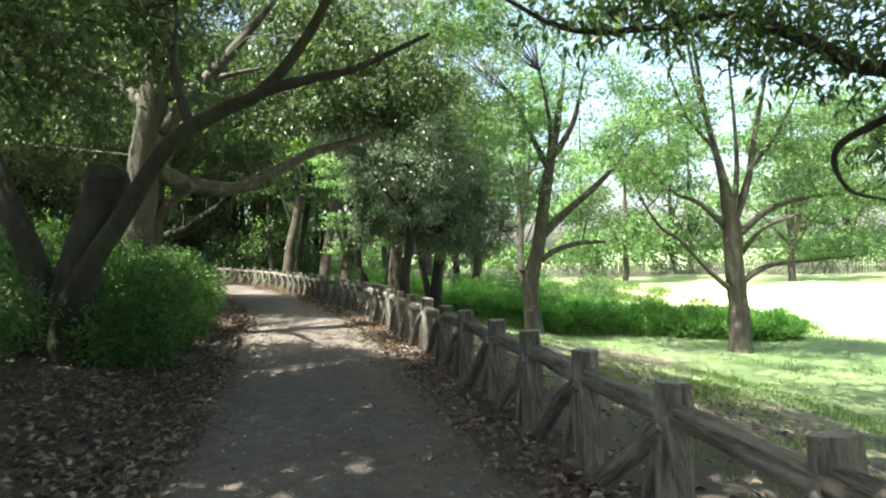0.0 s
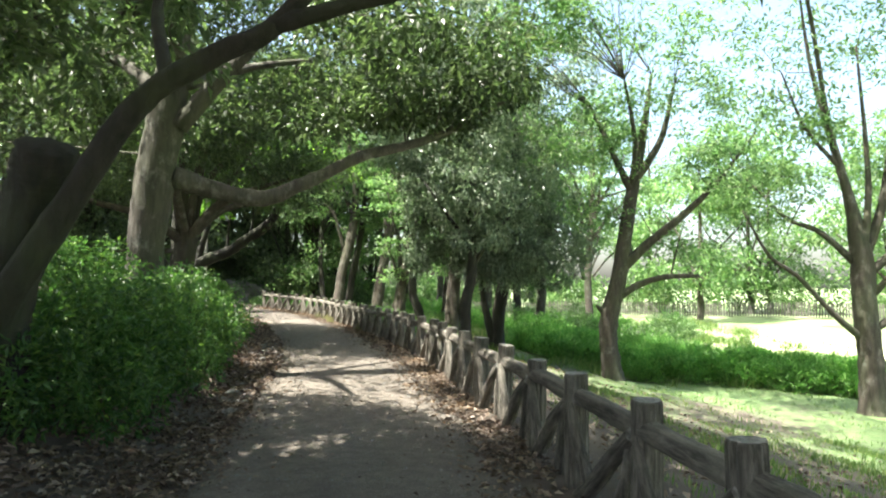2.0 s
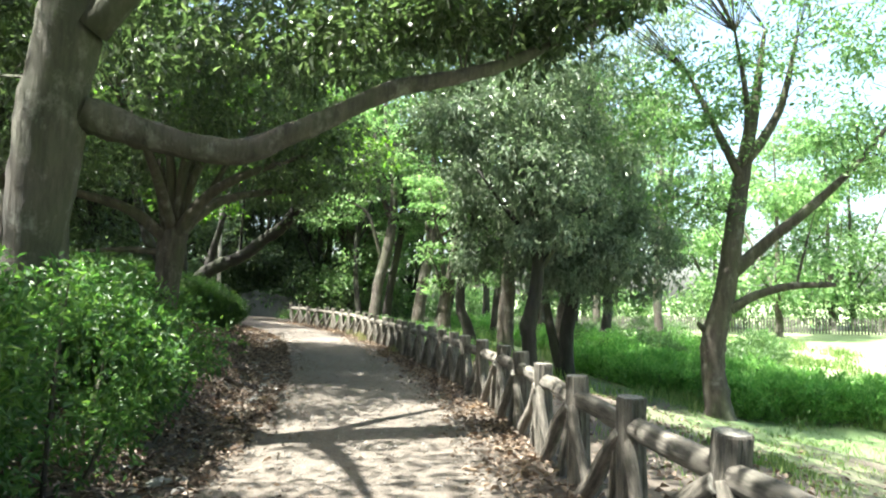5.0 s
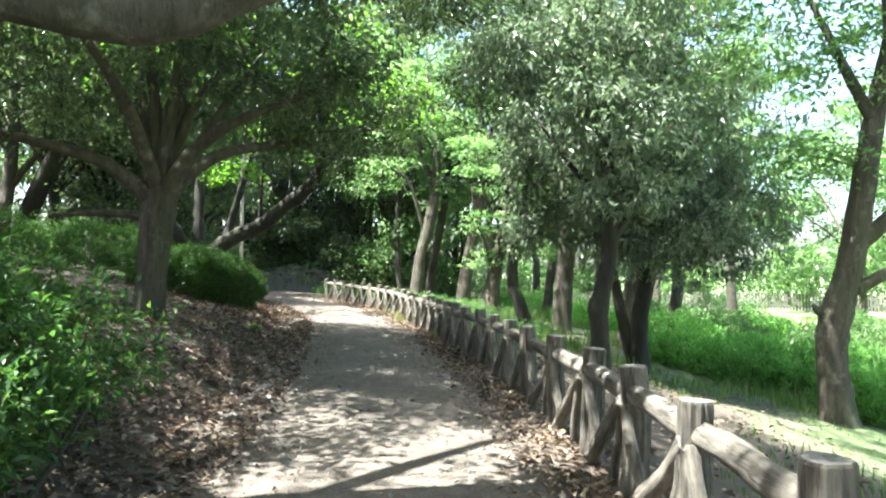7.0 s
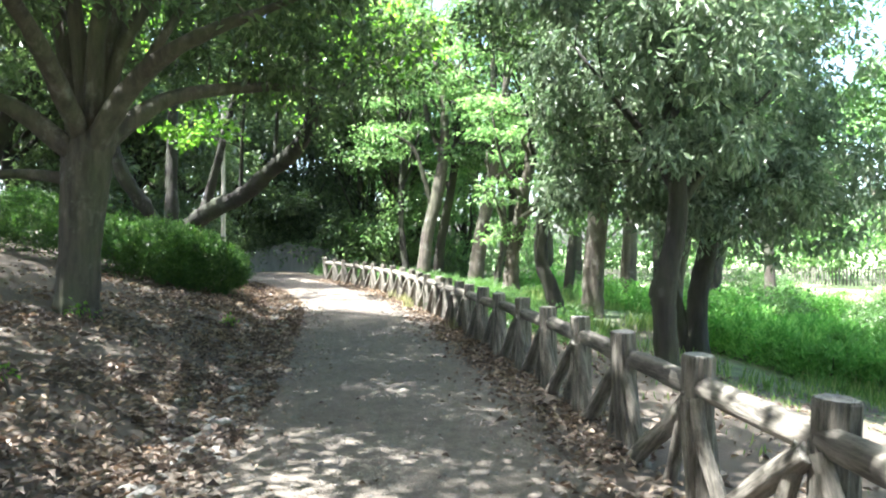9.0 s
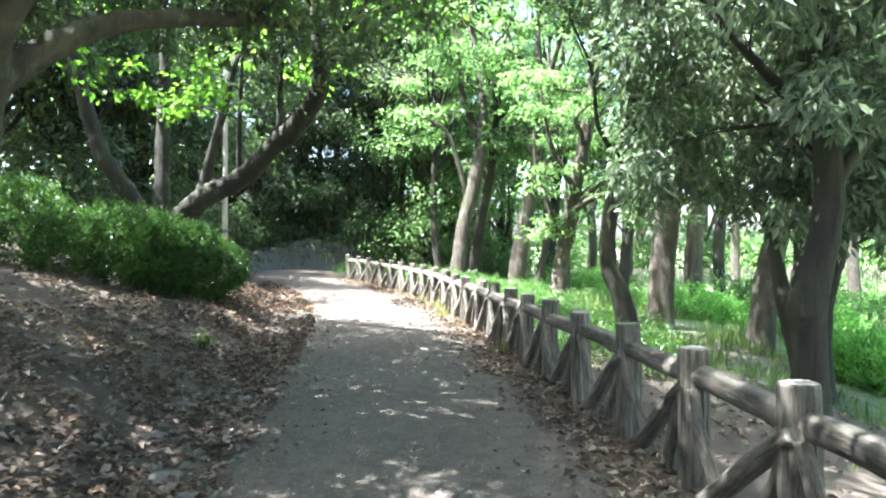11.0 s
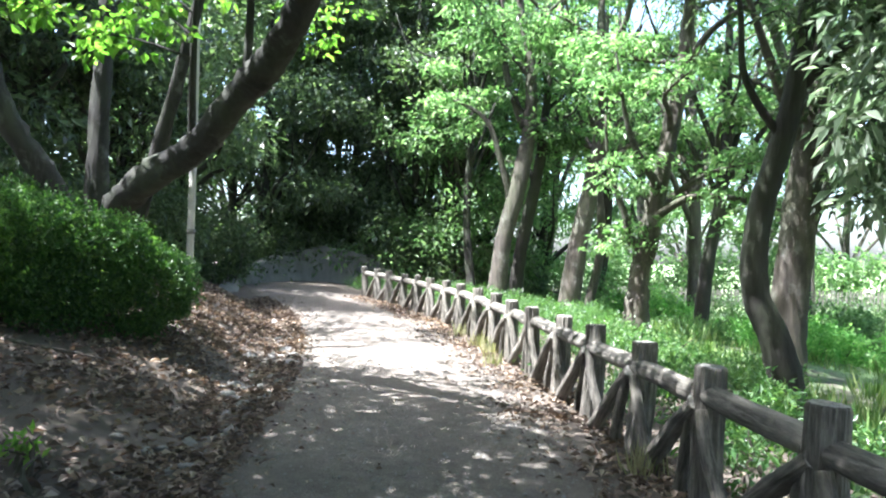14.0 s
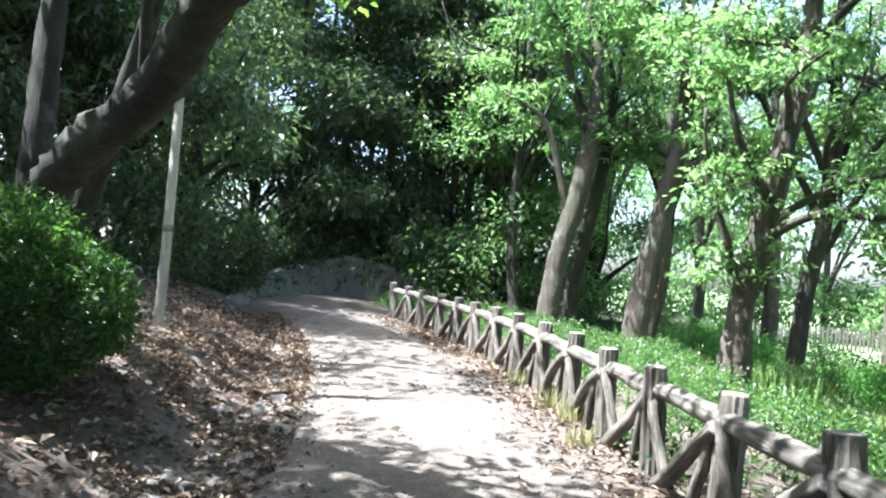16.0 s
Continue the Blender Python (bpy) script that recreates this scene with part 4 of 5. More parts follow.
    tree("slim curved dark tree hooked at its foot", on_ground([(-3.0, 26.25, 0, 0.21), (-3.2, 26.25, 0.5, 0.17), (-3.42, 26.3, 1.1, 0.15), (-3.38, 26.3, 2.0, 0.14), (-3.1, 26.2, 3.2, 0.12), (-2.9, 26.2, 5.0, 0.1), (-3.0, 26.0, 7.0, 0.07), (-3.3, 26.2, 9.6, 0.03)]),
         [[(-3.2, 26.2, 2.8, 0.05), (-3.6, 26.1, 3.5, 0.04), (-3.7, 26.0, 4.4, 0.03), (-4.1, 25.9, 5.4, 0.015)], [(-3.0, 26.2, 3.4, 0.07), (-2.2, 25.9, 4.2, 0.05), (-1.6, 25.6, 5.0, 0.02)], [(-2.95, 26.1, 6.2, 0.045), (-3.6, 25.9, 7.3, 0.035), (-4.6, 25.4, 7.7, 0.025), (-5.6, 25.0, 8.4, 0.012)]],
         # several high masses are added out over the path to shade trunk and slope
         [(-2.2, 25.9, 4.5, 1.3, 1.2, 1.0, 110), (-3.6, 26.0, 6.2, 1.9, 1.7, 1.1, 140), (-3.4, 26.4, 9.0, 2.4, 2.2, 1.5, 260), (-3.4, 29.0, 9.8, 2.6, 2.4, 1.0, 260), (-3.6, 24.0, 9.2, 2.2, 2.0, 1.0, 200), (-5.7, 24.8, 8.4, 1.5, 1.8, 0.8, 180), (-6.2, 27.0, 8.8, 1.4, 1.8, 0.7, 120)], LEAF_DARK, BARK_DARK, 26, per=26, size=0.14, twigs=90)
    tree("straight dark-trunked tree on the slope below the fence", on_ground([(-2.3, 30.6, 0, 0.33), (-2.25, 30.6, 1.0, 0.29), (-2.1, 30.6, 2.6, 0.28), (-1.9, 30.6, 4.6, 0.22), (-1.7, 30.6, 8.0, 0.05)]),
         [[(-2.1, 30.5, 2.6, 0.14), (-1.3, 30.2, 4.0, 0.1), (-0.4, 29.8, 5.4, 0.04)], [(-2.0, 30.6, 3.2, 0.13), (-2.6, 30.3, 4.6, 0.09), (-3.2, 30.0, 6.2, 0.03)], [(-2.1, 30.6, 2.3, 0.09), (-1.2, 30.4, 2.7, 0.06), (-0.3, 30.1, 3.3, 0.02)]],
         [(-0.7, 29.8, 4.6, 1.8, 1.5, 1.2, 150), (-3.0, 30.0, 6.8, 1.7, 1.6, 1.0, 80), (-0.3, 30.0, 2.8, 1.4, 1.1, 0.9, 110), (-1.2, 30.2, 8.2, 2.6, 2.2, 1.4, 300), (-3.6, 31.6, 9.0, 2.2, 2.2, 1.0, 200), (-4.6, 33.4, 9.4, 2.4, 2.2, 1.0, 180)], LEAF_DARK, BARK_BROWN, 27, per=24, size=0.15, twigs=80)
    tree("broad-crowned tree in the grass below the fence", on_ground([(-0.35, 29.3, 0, 0.3), (-0.25, 29.3, 0.6, 0.25), (0.0, 29.3, 2.0, 0.23), (0.2, 29.3, 4.2, 0.16), (0.3, 29.2, 7.0, 0.04)]),
         [[(0.0, 29.2, 1.9, 0.12), (0.8, 29.0, 3.0, 0.08), (1.7, 28.7, 4.2, 0.03)], [(0.05, 29.3, 2.3, 0.11), (-0.7, 28.9, 3.4, 0.07), (-1.3, 28.5, 4.6, 0.03)]],
         [(1.0, 28.8, 3.6, 1.7, 1.4, 1.1, 140), (-0.6, 28.8, 4.6, 1.5, 1.3, 1.0, 110), (0.6, 28.9, 7.0, 2.5, 2.0, 1.4, 300)], LEAF_DARK, BARK_BROWN, 28, per=24, size=0.15, twigs=70)
    gnarled = [(-4.8, 32.45, 0, 0.32), (-4.77, 32.45, 0.6, 0.24), (-4.72, 32.5, 1.25, 0.2), (-4.6, 32.5, 1.75, 0.23), (-4.45, 32.5, 2.7, 0.19), (-4.2, 32.5, 4.1, 0.18), (-4.0, 32.5, 5.2, 0.16), (-3.9, 32.5, 6.4, 0.13), (-3.7, 32.5, 9.4, 0.04)]
    arms = [[(-4.62, 32.5, 1.7, 0.13), (-4.95, 32.4, 1.85, 0.11), (-5.05, 32.35, 2.3, 0.08), (-5.4, 32.2, 3.3, 0.05), (-5.5, 32.0, 4.4, 0.02)], [(-4.5, 32.4, 2.3, 0.1), (-3.8, 32.1, 2.7, 0.07), (-2.9, 31.9, 2.65, 0.05), (-1.9, 31.7, 2.3, 0.02)], [(-4.4, 32.4, 2.9, 0.09), (-5.0, 32.0, 4.0, 0.06), (-5.3, 31.7, 5.6, 0.02)]] + boughs(gnarled, 9, 2.4, 291, 0.45, 0.7)
    tree("gnarled brown-barked tree standing in low green shrubs", on_ground(gnarled), arms, sprays(arms, 26, 292, 0.8, 9), LEAF_LIGHT, BARK_BROWN, 29, flat=0.25, droop=0.25, clump=0.45, per=24, size=0.17, twigs=150, knobs=0.07)
    sinuous = [(-8.85, 37.0, 0, 0.34), (-8.72, 37.0, 1.2, 0.26), (-8.6, 37.0, 2.1, 0.25), (-8.22, 37.0, 3.6, 0.25), (-7.95, 37.0, 5.4, 0.2), (-8.0, 37.0, 7.2, 0.14), (-8.3, 37.0, 8.6, 0.1), (-8.5, 37.0, 11.5, 0.03)]
    arms = [[(-8.1, 37.0, 5.2, 0.15), (-8.45, 36.95, 6.1, 0.12), (-8.72, 36.9, 7.0, 0.1), (-8.85, 36.9, 8.6, 0.07), (-9.0, 36.8, 11.0, 0.02)], [(-7.95, 37.0, 6.6, 0.08), (-8.6, 36.8, 7.4, 0.06), (-9.5, 36.6, 8.6, 0.03)], [(-8.45, 37.0, 2.9, 0.12), (-8.75, 36.8, 4.2, 0.09), (-9.2, 36.6, 5.4, 0.07), (-10.2, 36.4, 6.0, 0.03)], [(-8.0, 37.0, 7.2, 0.06), (-7.3, 36.8, 8.0, 0.04), (-6.7, 36.6, 9.6, 0.02)]] + boughs(sinuous, 8, 2.6, 301, 0.5, 0.8)
    tree("tall tree with a sinuous double stem", on_ground(sinuous), arms, sprays(arms, 24, 302, 0.9, 9, 0.45), LEAF_LIGHT, BARK_BROWN, 30, flat=0.28, droop=0.25, clump=0.5, per=24, size=0.2, twigs=150)
    second = [(-8.5, 38.0, 0, 0.24), (-8.35, 38.0, 1.4, 0.2), (-8.1, 38.0, 2.8, 0.19), (-7.8, 38.0, 4.4, 0.16), (-7.6, 38.0, 6.6, 0.1), (-7.2, 38.0, 9.5, 0.03)]
    arms = boughs(second, 9, 2.2, 311, 0.4, 0.8)
    tree("slim dark tree behind the double-stemmed one", on_ground(second), arms, sprays(arms, 20, 312, 0.8, 9), LEAF_MID, BARK_DARK, 31, flat=0.28, droop=0.25, clump=0.5, per=22, size=0.2, twigs=100)
    leaning = [(-6.7, 36.7, 0, 0.33), (-6.45, 36.7, 1.75, 0.27), (-6.2, 36.7, 3.1, 0.24), (-5.95, 36.7, 4.5, 0.21), (-5.8, 36.7, 6.3, 0.18), (-5.95, 36.7, 7.6, 0.13), (-6.0, 36.7, 9.6, 0.06), (-6.0, 36.7, 11.5, 0.02)]
    arms = [[(-5.82, 36.7, 6.4, 0.13), (-6.3, 36.6, 7.3, 0.09), (-6.9, 36.5, 8.4, 0.05), (-7.2, 36.4, 10.0, 0.02)], [(-5.8, 36.7, 6.5, 0.13), (-5.5, 36.6, 7.4, 0.1), (-5.1, 36.5, 8.8, 0.06), (-4.9, 36.4, 10.6, 0.02)], [(-5.9, 36.7, 4.8, 0.08), (-5.0, 36.5, 5.6, 0.06), (-4.0, 36.3, 6.6, 0.03)]] + boughs(leaning, 9, 2.6, 321, 0.3, 0.7)
    tree("straight leaning tree with a high fork on the slope", on_ground(leaning), arms, sprays(arms, 25, 322, 0.85, 9, 0.4), LEAF_LIGHT, BARK_BROWN, 32, flat=0.28, droop=0.3, clump=0.48, per=24, size=0.19, twigs=150)


def woods():
    """Further trees: the open wood about the path's end and beyond the meadow, and trees added only for shade."""
    rng = np.random.RandomState(77)
    mid = [(-10.5, 40.6, 10, 0.17, (-0.03, 0)), (-6.6, 41.5, 8, 0.18, (0.05, 0)), (-6.8, 46, 9, 0.3, (0.1, 0)), (-11.6, 43, 10, 0.3, (0, 0)), (-3.2, 37.5, 8, 0.22, (0.12, 0)), (-1.0, 37, 9, 0.33, (0.05, 0)), (1.6, 35.5, 8, 0.26, (0, 0)),
           (-3.0, 44, 9, 0.28, (0, 0)), (1.0, 45, 9, 0.3, (0, 0)), (-9.5, 50, 10, 0.3, (0.1, 0)), (-13.5, 48, 11, 0.3, (0, 0)), (5.0, 41, 8, 0.25, (0, 0)), (-5, 54, 10, 0.3, (0, 0)), (3, 54, 9, 0.3, (0, 0))]
    for k, (x, y, h, r, ln) in enumerate(mid):
        grown("slender tree in the light green wood past the fence", x, y, h + 6, r, (LEAF_LIGHT, LEAF_MID, LEAF_LIGHT)[k % 3], BARK_BROWN if k % 2 else BARK_DARK, 100 + k, trunk_h=rng.uniform(4.2, 6.2), spread_r=3.4, n_limbs=8, clumps=235, lean=ln, lacy=True,
              low=0.17, group="trees past the fence", clump=0.62, per=24, size=0.22, twigs=160, flat=0.24, droop=0.25, mass=0.85, rise=2.0)
    dark = [(-18.0, 34.6, 10), (-17.4, 30.8, 10), (-18.8, 33.0, 11), (-20.5, 37.0, 11), (-19.0, 40.5, 12), (-16.4, 43.0, 12), (-13.6, 43.2, 12), (-11.2, 45.5, 12), (-14.6, 47.5, 14), (-20, 45, 14), (-17.0, 28.0, 9), (-9.0, 46.8, 12), (-14.9, 45.2, 12), (-12.2, 43.8, 10), (-22.5, 43.5, 13), (-15.2, 44.0, 13), (-15.9, 46.8, 15), (-18.2, 45.4, 14), (-18.6, 43.6, 13), (-20.8, 41.0, 12), (-17.4, 48.5, 15)]
    for k, (x, y, h) in enumerate(dark):
        grown("dense dark evergreen tree at the bend of the path" if x < -12.8 else "dense light green tree past the bend of the path", x, y, h + 3, 0.24, LEAF_DARK if x < -12.8 else LEAF_LIGHT, BARK_DARK, 140 + k, trunk_h=2.4, spread_r=3.2, clumps=520, low=0.1, group="dark trees at the bend", clump=0.62, per=24, size=0.25, twigs=30, crown_low=0.2, mass=1.4)
    left = [(-10.5, 13.5), (-13.2, 15.8), (-14, 11), (-17.4, 21.4), (-16.5, 15), (-18, 25), (-17.8, 26.3), (-20, 19), (-19, 10), (-23, 27), (-22.5, 14), (-9.5, 6.5), (-13, 4), (-26, 20), (-18.5, 29.5), (-22, 31), (-8.8, 2.6), (-27, 12)]
    for k, (x, y) in enumerate(left):
        grown("shaded evergreen oak in the wood on the bank", x, y, rng.uniform(9, 12), rng.uniform(0.16, 0.27), LEAF_DARK, (BARK_DARK, BARK_GREY, BARK_BROWN)[k % 3], 180 + k, trunk_h=rng.uniform(2.2, 3.2), spread_r=3.8, clumps=270, lean=(rng.normal(0, 0.12), rng.normal(0, 0.08)),
              low=0.27, group="oaks on the bank", clump=0.55, per=22, size=0.2, twigs=60, mass=1.3)
    far = [(8 + 6.0 * k + rng.uniform(-2, 2), 64 - 0.2 * k * k + rng.uniform(-1, 5), rng.uniform(16, 22)) for k in range(12)] + [(-2 - 5.5 * k, 63 + rng.uniform(0, 6), rng.uniform(16, 21)) for k in range(6)] + [(3, 68, 19), (25, 47, 15), (33, 40, 17), (15, 54, 14), (30, 31, 15), (-30, 36, 12), (-31, 28, 12), (-30, 46, 13), (38, 26, 11), (34, 14, 11)]
    for k, (x, y, h) in enumerate(far):
        grown("sunlit light green tree at the meadow's far edge", x, y, h, 0.28, LEAF_LIGHT, BARK_BROWN, 220 + k, trunk_h=2.4, spread_r=5.4, clumps=330, low=0.05, group="trees beyond the meadow", clump=0.95, per=20, size=0.42, twigs=40, crown_low=0.4, mass=1.1, rise=1.6)
    # unseen oaks added round the start to hold back skylight
    behind = [(-4.5, -3.0), (4.5, -6), (-7.5, -2), (9.5, -1), (0.5, -9), (-1.5, -5), (6.0, 1.4), (-5.8, 1.6)]
    for k, (x, y) in enumerate(behind):
        grown("unseen evergreen oak added to shade the start of the walk", x, y, 9.5, 0.24, LEAF_DARK, BARK_DARK, 260 + k, trunk_h=3.2, spread_r=3.8, clumps=340, low=0.45, group="oaks on the bank", clump=0.55, per=20, size=0.19, twigs=20)
    # added trees, set so that their high crowns shade the path and banks
    canopy = [(-7.2, 0.6, 11.5, (0.5, 0.1)), (-7.6, 5.0, 12.0, (0.62, 0.1)), (3.2, -3.5, 11.0, (-0.2, 0.5)), (-12.4, 16.4, 12.0, (0.6, 0.15)), (-18.4, 25.6, 11.5, (0.6, 0.0)), (-16.8, 19.4, 11.5, (0.58, 0.0))]
    for k, (x, y, h, ln) in enumerate(canopy):
        grown("tall leaning tree added to cast shade from a high broad canopy", x, y, h, 0.3, LEAF_DARK, BARK_DARK, 280 + k, trunk_h=5.0, spread_r=4.2, clumps=(240, 200, 200, 110, 130, 90)[k], lean=ln, low=0.66, group="high shade trees", clump=0.62, per=30, size=0.32, twigs=40)


left_trees()
right_trees()
woods()


# ---- shrubs and hedges ----
def shrub(label, blobs, leaf, seed, per=24, clump=0.16, size=0.06, stems=14, name="shrub", category="shrub", group="", slim=0.42, skin=0.6, droop=0.0):
    """A shrub: thin stems from its foot and masses of small leaves (x, y, height above ground, radii, clumps)."""
    rng = np.random.RandomState(seed)
    x0, y0 = blobs[0][0], blobs[0][1]
    base = np.array([x0, y0, land1(x0, y0)])
    root = thing(name, base, label, category, group)
    cl = []
    for x, y, h, rx, ry, rz, n in blobs:
        c = in_blob((x, y, land1(x, y) + h, rx, ry, rz), n, rng, skin)
        c = c[c[:, 2] > land(c[:, 0], c[:, 1]) + 0.06]
        cl.append(c)
    cl = np.vstack(cl)
    out = []
    for c in cl[rng.permutation(len(cl))[:stems]]:
        fx, fy = x0 + (c[0] - x0) * 0.75 + rng.normal(0, 0.1), y0 + (c[1] - y0) * 0.75 + rng.normal(0, 0.1)
        f = np.array([fx, fy, land1(fx, fy) - 0.05])
        out.append(tube(np.array([(*(f - base), 0.02), (*((f + c) / 2 - base + rng.normal(0, 0.06, 3)), 0.014), (*(c - base), 0.005)]), 6, 5, rng, 0.05, close=False))
    tagged(part("stemwork", mesh_of("stemwork", *merged(out), BARK_BROWN), root), kind="stuff")
    v, f = foliage(cl - base, per, clump, size, rng, droop, slim, 0.9)
    tagged(part("leaf_mass", mesh_of("leaf_mass", v, f, leaf, False), root), kind="stuff")
    return root


def shrubs():
    shrub("bushy green shrub spilling toward the path", [(-4.75, 11.0, 0.5, 1.0, 1.5, 0.8, 620), (-5.2, 12.5, 0.5, 0.9, 0.9, 0.75, 400), (-5.7, 10.0, 0.8, 1.0, 1.2, 0.6, 260), (-6.2, 12.6, 0.5, 0.9, 0.9, 0.6, 160)], LEAF_SHRUB, 301, size=0.075)
    shrub("dense dark shrub round the leaning tree's foot", [(-3.95, 7.8, 0.4, 0.8, 1.1, 0.6, 420), (-4.4, 9.2, 0.5, 0.95, 1.1, 0.7, 420), (-5.0, 7.4, 0.55, 1.0, 1.0, 0.6, 220)], LEAF_SHRUB, 302, size=0.075)
    shrub("low dark shrub in the shade of the wood", [(-4.6, 5.6, 0.4, 1.0, 1.0, 0.6, 300), (-5.8, 4.6, 0.5, 1.0, 1.0, 0.6, 160)], LEAF_SHRUB, 303)
    shrub("clipped rounded green hedge on the bank", [(-10.05, 23.5, 0.4, 0.8, 1.05, 0.7, 1300), (-10.3, 22.9, 0.42, 0.9, 1.0, 0.7, 800), (-10.6, 22.4, 0.38, 1.05, 1.1, 0.68, 1000), (-12.0, 21.6, 0.38, 1.1, 1.0, 0.74, 700), (-14.0, 21.0, 0.3, 1.1, 0.9, 0.7, 400)], LEAF_HEDGE, 304, name="hedge", category="hedge", size=0.055, clump=0.12, per=30, skin=0.86)
    shrub("clipped hedge glowing in a patch of sun", [(-13.0, 24.6, 0.5, 1.1, 0.8, 0.5, 260), (-15.2, 23.4, 0.5, 1.2, 0.8, 0.5, 240), (-17.0, 19.0, 0.5, 1.3, 0.8, 0.5, 200)], LEAF_HEDGE, 305, name="hedge", category="hedge", size=0.07)
    meadow = [(4.4, 24.6, 1.2, 0.9, 0.95), (5.9, 24.4, 1.2, 0.9, 0.9), (7.4, 24.0, 1.2, 0.9, 0.95), (8.9, 23.4, 1.2, 0.9, 0.9), (10.3, 23.0, 1.1, 0.8, 0.95), (11.6, 22.8, 0.9, 0.8, 0.75), (2.4, 26.6, 1.2, 1.0, 0.85),
              (1.0, 27.6, 1.1, 1.0, 0.7), (4.0, 27.2, 1.3, 1.0, 0.9), (6.0, 26.8, 1.3, 1.0, 0.8), (8.2, 26.2, 1.3, 1.0, 0.8), (10.4, 25.4, 1.3, 1.0, 0.7), (3.0, 30.0, 1.4, 1.0, 0.7), (5.6, 29.6, 1.4, 1.1, 0.7)]
    for k, (x, y, rx, ry, h) in enumerate(meadow):
        shrub("leafy green bush in a row at the meadow's edge", [(x, y, h * 0.45, rx, ry, h * 0.7, 240)], LEAF_BUSH, 310 + k, per=22, clump=0.2, size=0.19, group="bushes along the meadow", slim=0.22, droop=-0.7)
    slope = [(-4.2, 24.6), (-5.0, 26.4), (-4.6, 28.4), (-6.2, 29.2), (-7.2, 31.2), (-5.8, 30.9), (-8.6, 33.2), (-7.4, 33.6), (-9.8, 35.2), (-8.8, 36.2), (-3.2, 28.2), (-11.4, 36.6), (-3.4, 22.9), (-10.4, 38.2), (-12.9, 38.0), (-6.3, 35.4), (-3.6, 34.6)]
    rng = np.random.RandomState(5)
    for k, (x, y) in enumerate(slope):
        r = rng.uniform(0.9, 1.2)
        shrub("low bright green ground-cover shrub behind the fence", [(x, y, 0.14, r, r, 0.36, 240)], LEAF_COVER, 330 + k, per=24, clump=0.17, size=0.065, stems=8, group="ground-cover shrubs behind the fence")
    wood = [(1.6, 34.2, 1.0), (3.6, 36.2, 1.2), (0.2, 39.6, 1.4), (5.2, 38.6, 1.2), (2.2, 43.6, 1.5), (-2.2, 42.4, 1.3), (-4.6, 46.2, 1.5), (6.6, 34.4, 1.0), (8.6, 38.4, 1.2), (-1.4, 35.4, 0.8), (-7.2, 44.0, 1.5), (5.4, 46.0, 1.6), (-4.8, 39.4, 0.9)]
    for k, (x, y, h) in enumerate(wood):
        r = rng.uniform(1.3, 1.9)
        shrub("leafy mid-green bush among the trees past the fence", [(x, y, h * 0.45, r, r * 0.8, h * 0.7, 150), (x + 0.9, y + 0.4, h * 0.35, r * 0.7, r * 0.7, h * 0.5, 80)], LEAF_BUSH if k % 3 == 0 else LEAF_MID, 420 + k, per=20, clump=0.28, size=0.16, stems=10, group="bushes among the trees", slim=0.36)
    under = [(-18.6, 36.6), (-19.4, 39.4), (-17.6, 33.6), (-15.6, 30.4), (-17.8, 42.0), (-14.6, 42.4), (-12.0, 42.6), (-9.6, 43.6), (-16.2, 26.6), (-19.6, 28.2), (-21.5, 24.0), (-20.0, 16.5), (-17.5, 12.0), (-23.0, 20.0), (-21.5, 9.0), (-13.0, 13.2), (-15.0, 7.0), (-24.0, 34.0), (-16.4, 45.0), (-13.2, 46.0), (-19.6, 42.6), (-21.8, 38.8), (-10.6, 47.6), (-18.6, 38.9), (-18.0, 40.8), (-16.0, 41.8), (-13.9, 41.5), (-18.0, 36.4)]
    for k, (x, y) in enumerate(under):
        r = rng.uniform(1.3, 1.9)
        shrub("dark evergreen undergrowth in the wood", [(x, y, 0.9, r, r, rng.uniform(1.1, 1.6), 120)], LEAF_DARK, 360 + k, per=16, clump=0.4, size=0.2, stems=8, group="undergrowth in the wood")
    for k in range(20):
        a = k / 19
        x, y = -26 + 82 * a + rng.uniform(-1.5, 1.5), 64 + 4 * math.sin(a * 3.1) - 22 * a * a + rng.uniform(-1, 2)
        shrub("tall sunlit thicket beyond the picket fence", [(x, y, 1.4, 3.2, 1.8, 2.2, 120)], LEAF_LIGHT, 390 + k, per=13, clump=0.6, size=0.4, stems=6, name="thicket", category="shrub", group="thickets beyond the meadow")
    for k, (s, u) in enumerate([(23.2, 4.4), (26.4, 4.9), (29.0, 3.7)]):
        p, h = on_line(float(s))
        shrub("small green seedling growing through dead leaves", [(p[0] - h[1] * u, p[1] + h[0] * u, 0.1, 0.13, 0.13, 0.1, 7)], LEAF_MAPLE, 600 + k, per=9, clump=0.08, size=0.07, stems=5, name="seedling", category="plant", group="seedlings in the leaf litter")


def weed(x, y, seed, tall):
    """A tuft of dry, straw-green grass."""
    rng = np.random.RandomState(seed)
    n = 46
    a = rng.uniform(0, 6.28, n)
    foot = np.stack([rng.normal(0, 0.06, n), rng.normal(0, 0.06, n), np.full(n, -0.02)], -1)
    ways = np.stack([np.cos(a) * 0.45, np.sin(a) * 0.45, np.ones(n)], -1) + rng.normal(0, 0.15, (n, 3))
    ups = np.stack([np.cos(a), np.sin(a), np.zeros(n)], -1)
    ln = tall * rng.uniform(0.5, 1.15, n)
    me = mesh_of("weed", *blades(foot, ways, ups, ln, np.full(n, 0.011), 0.1), STRAW, False)
    ob = new("weed", me)
    ob.location = (x, y, land1(x, y))
    tagged(ob, "dry straw-coloured grass tuft at the fence's foot", "weed", "weeds at the fence's foot")


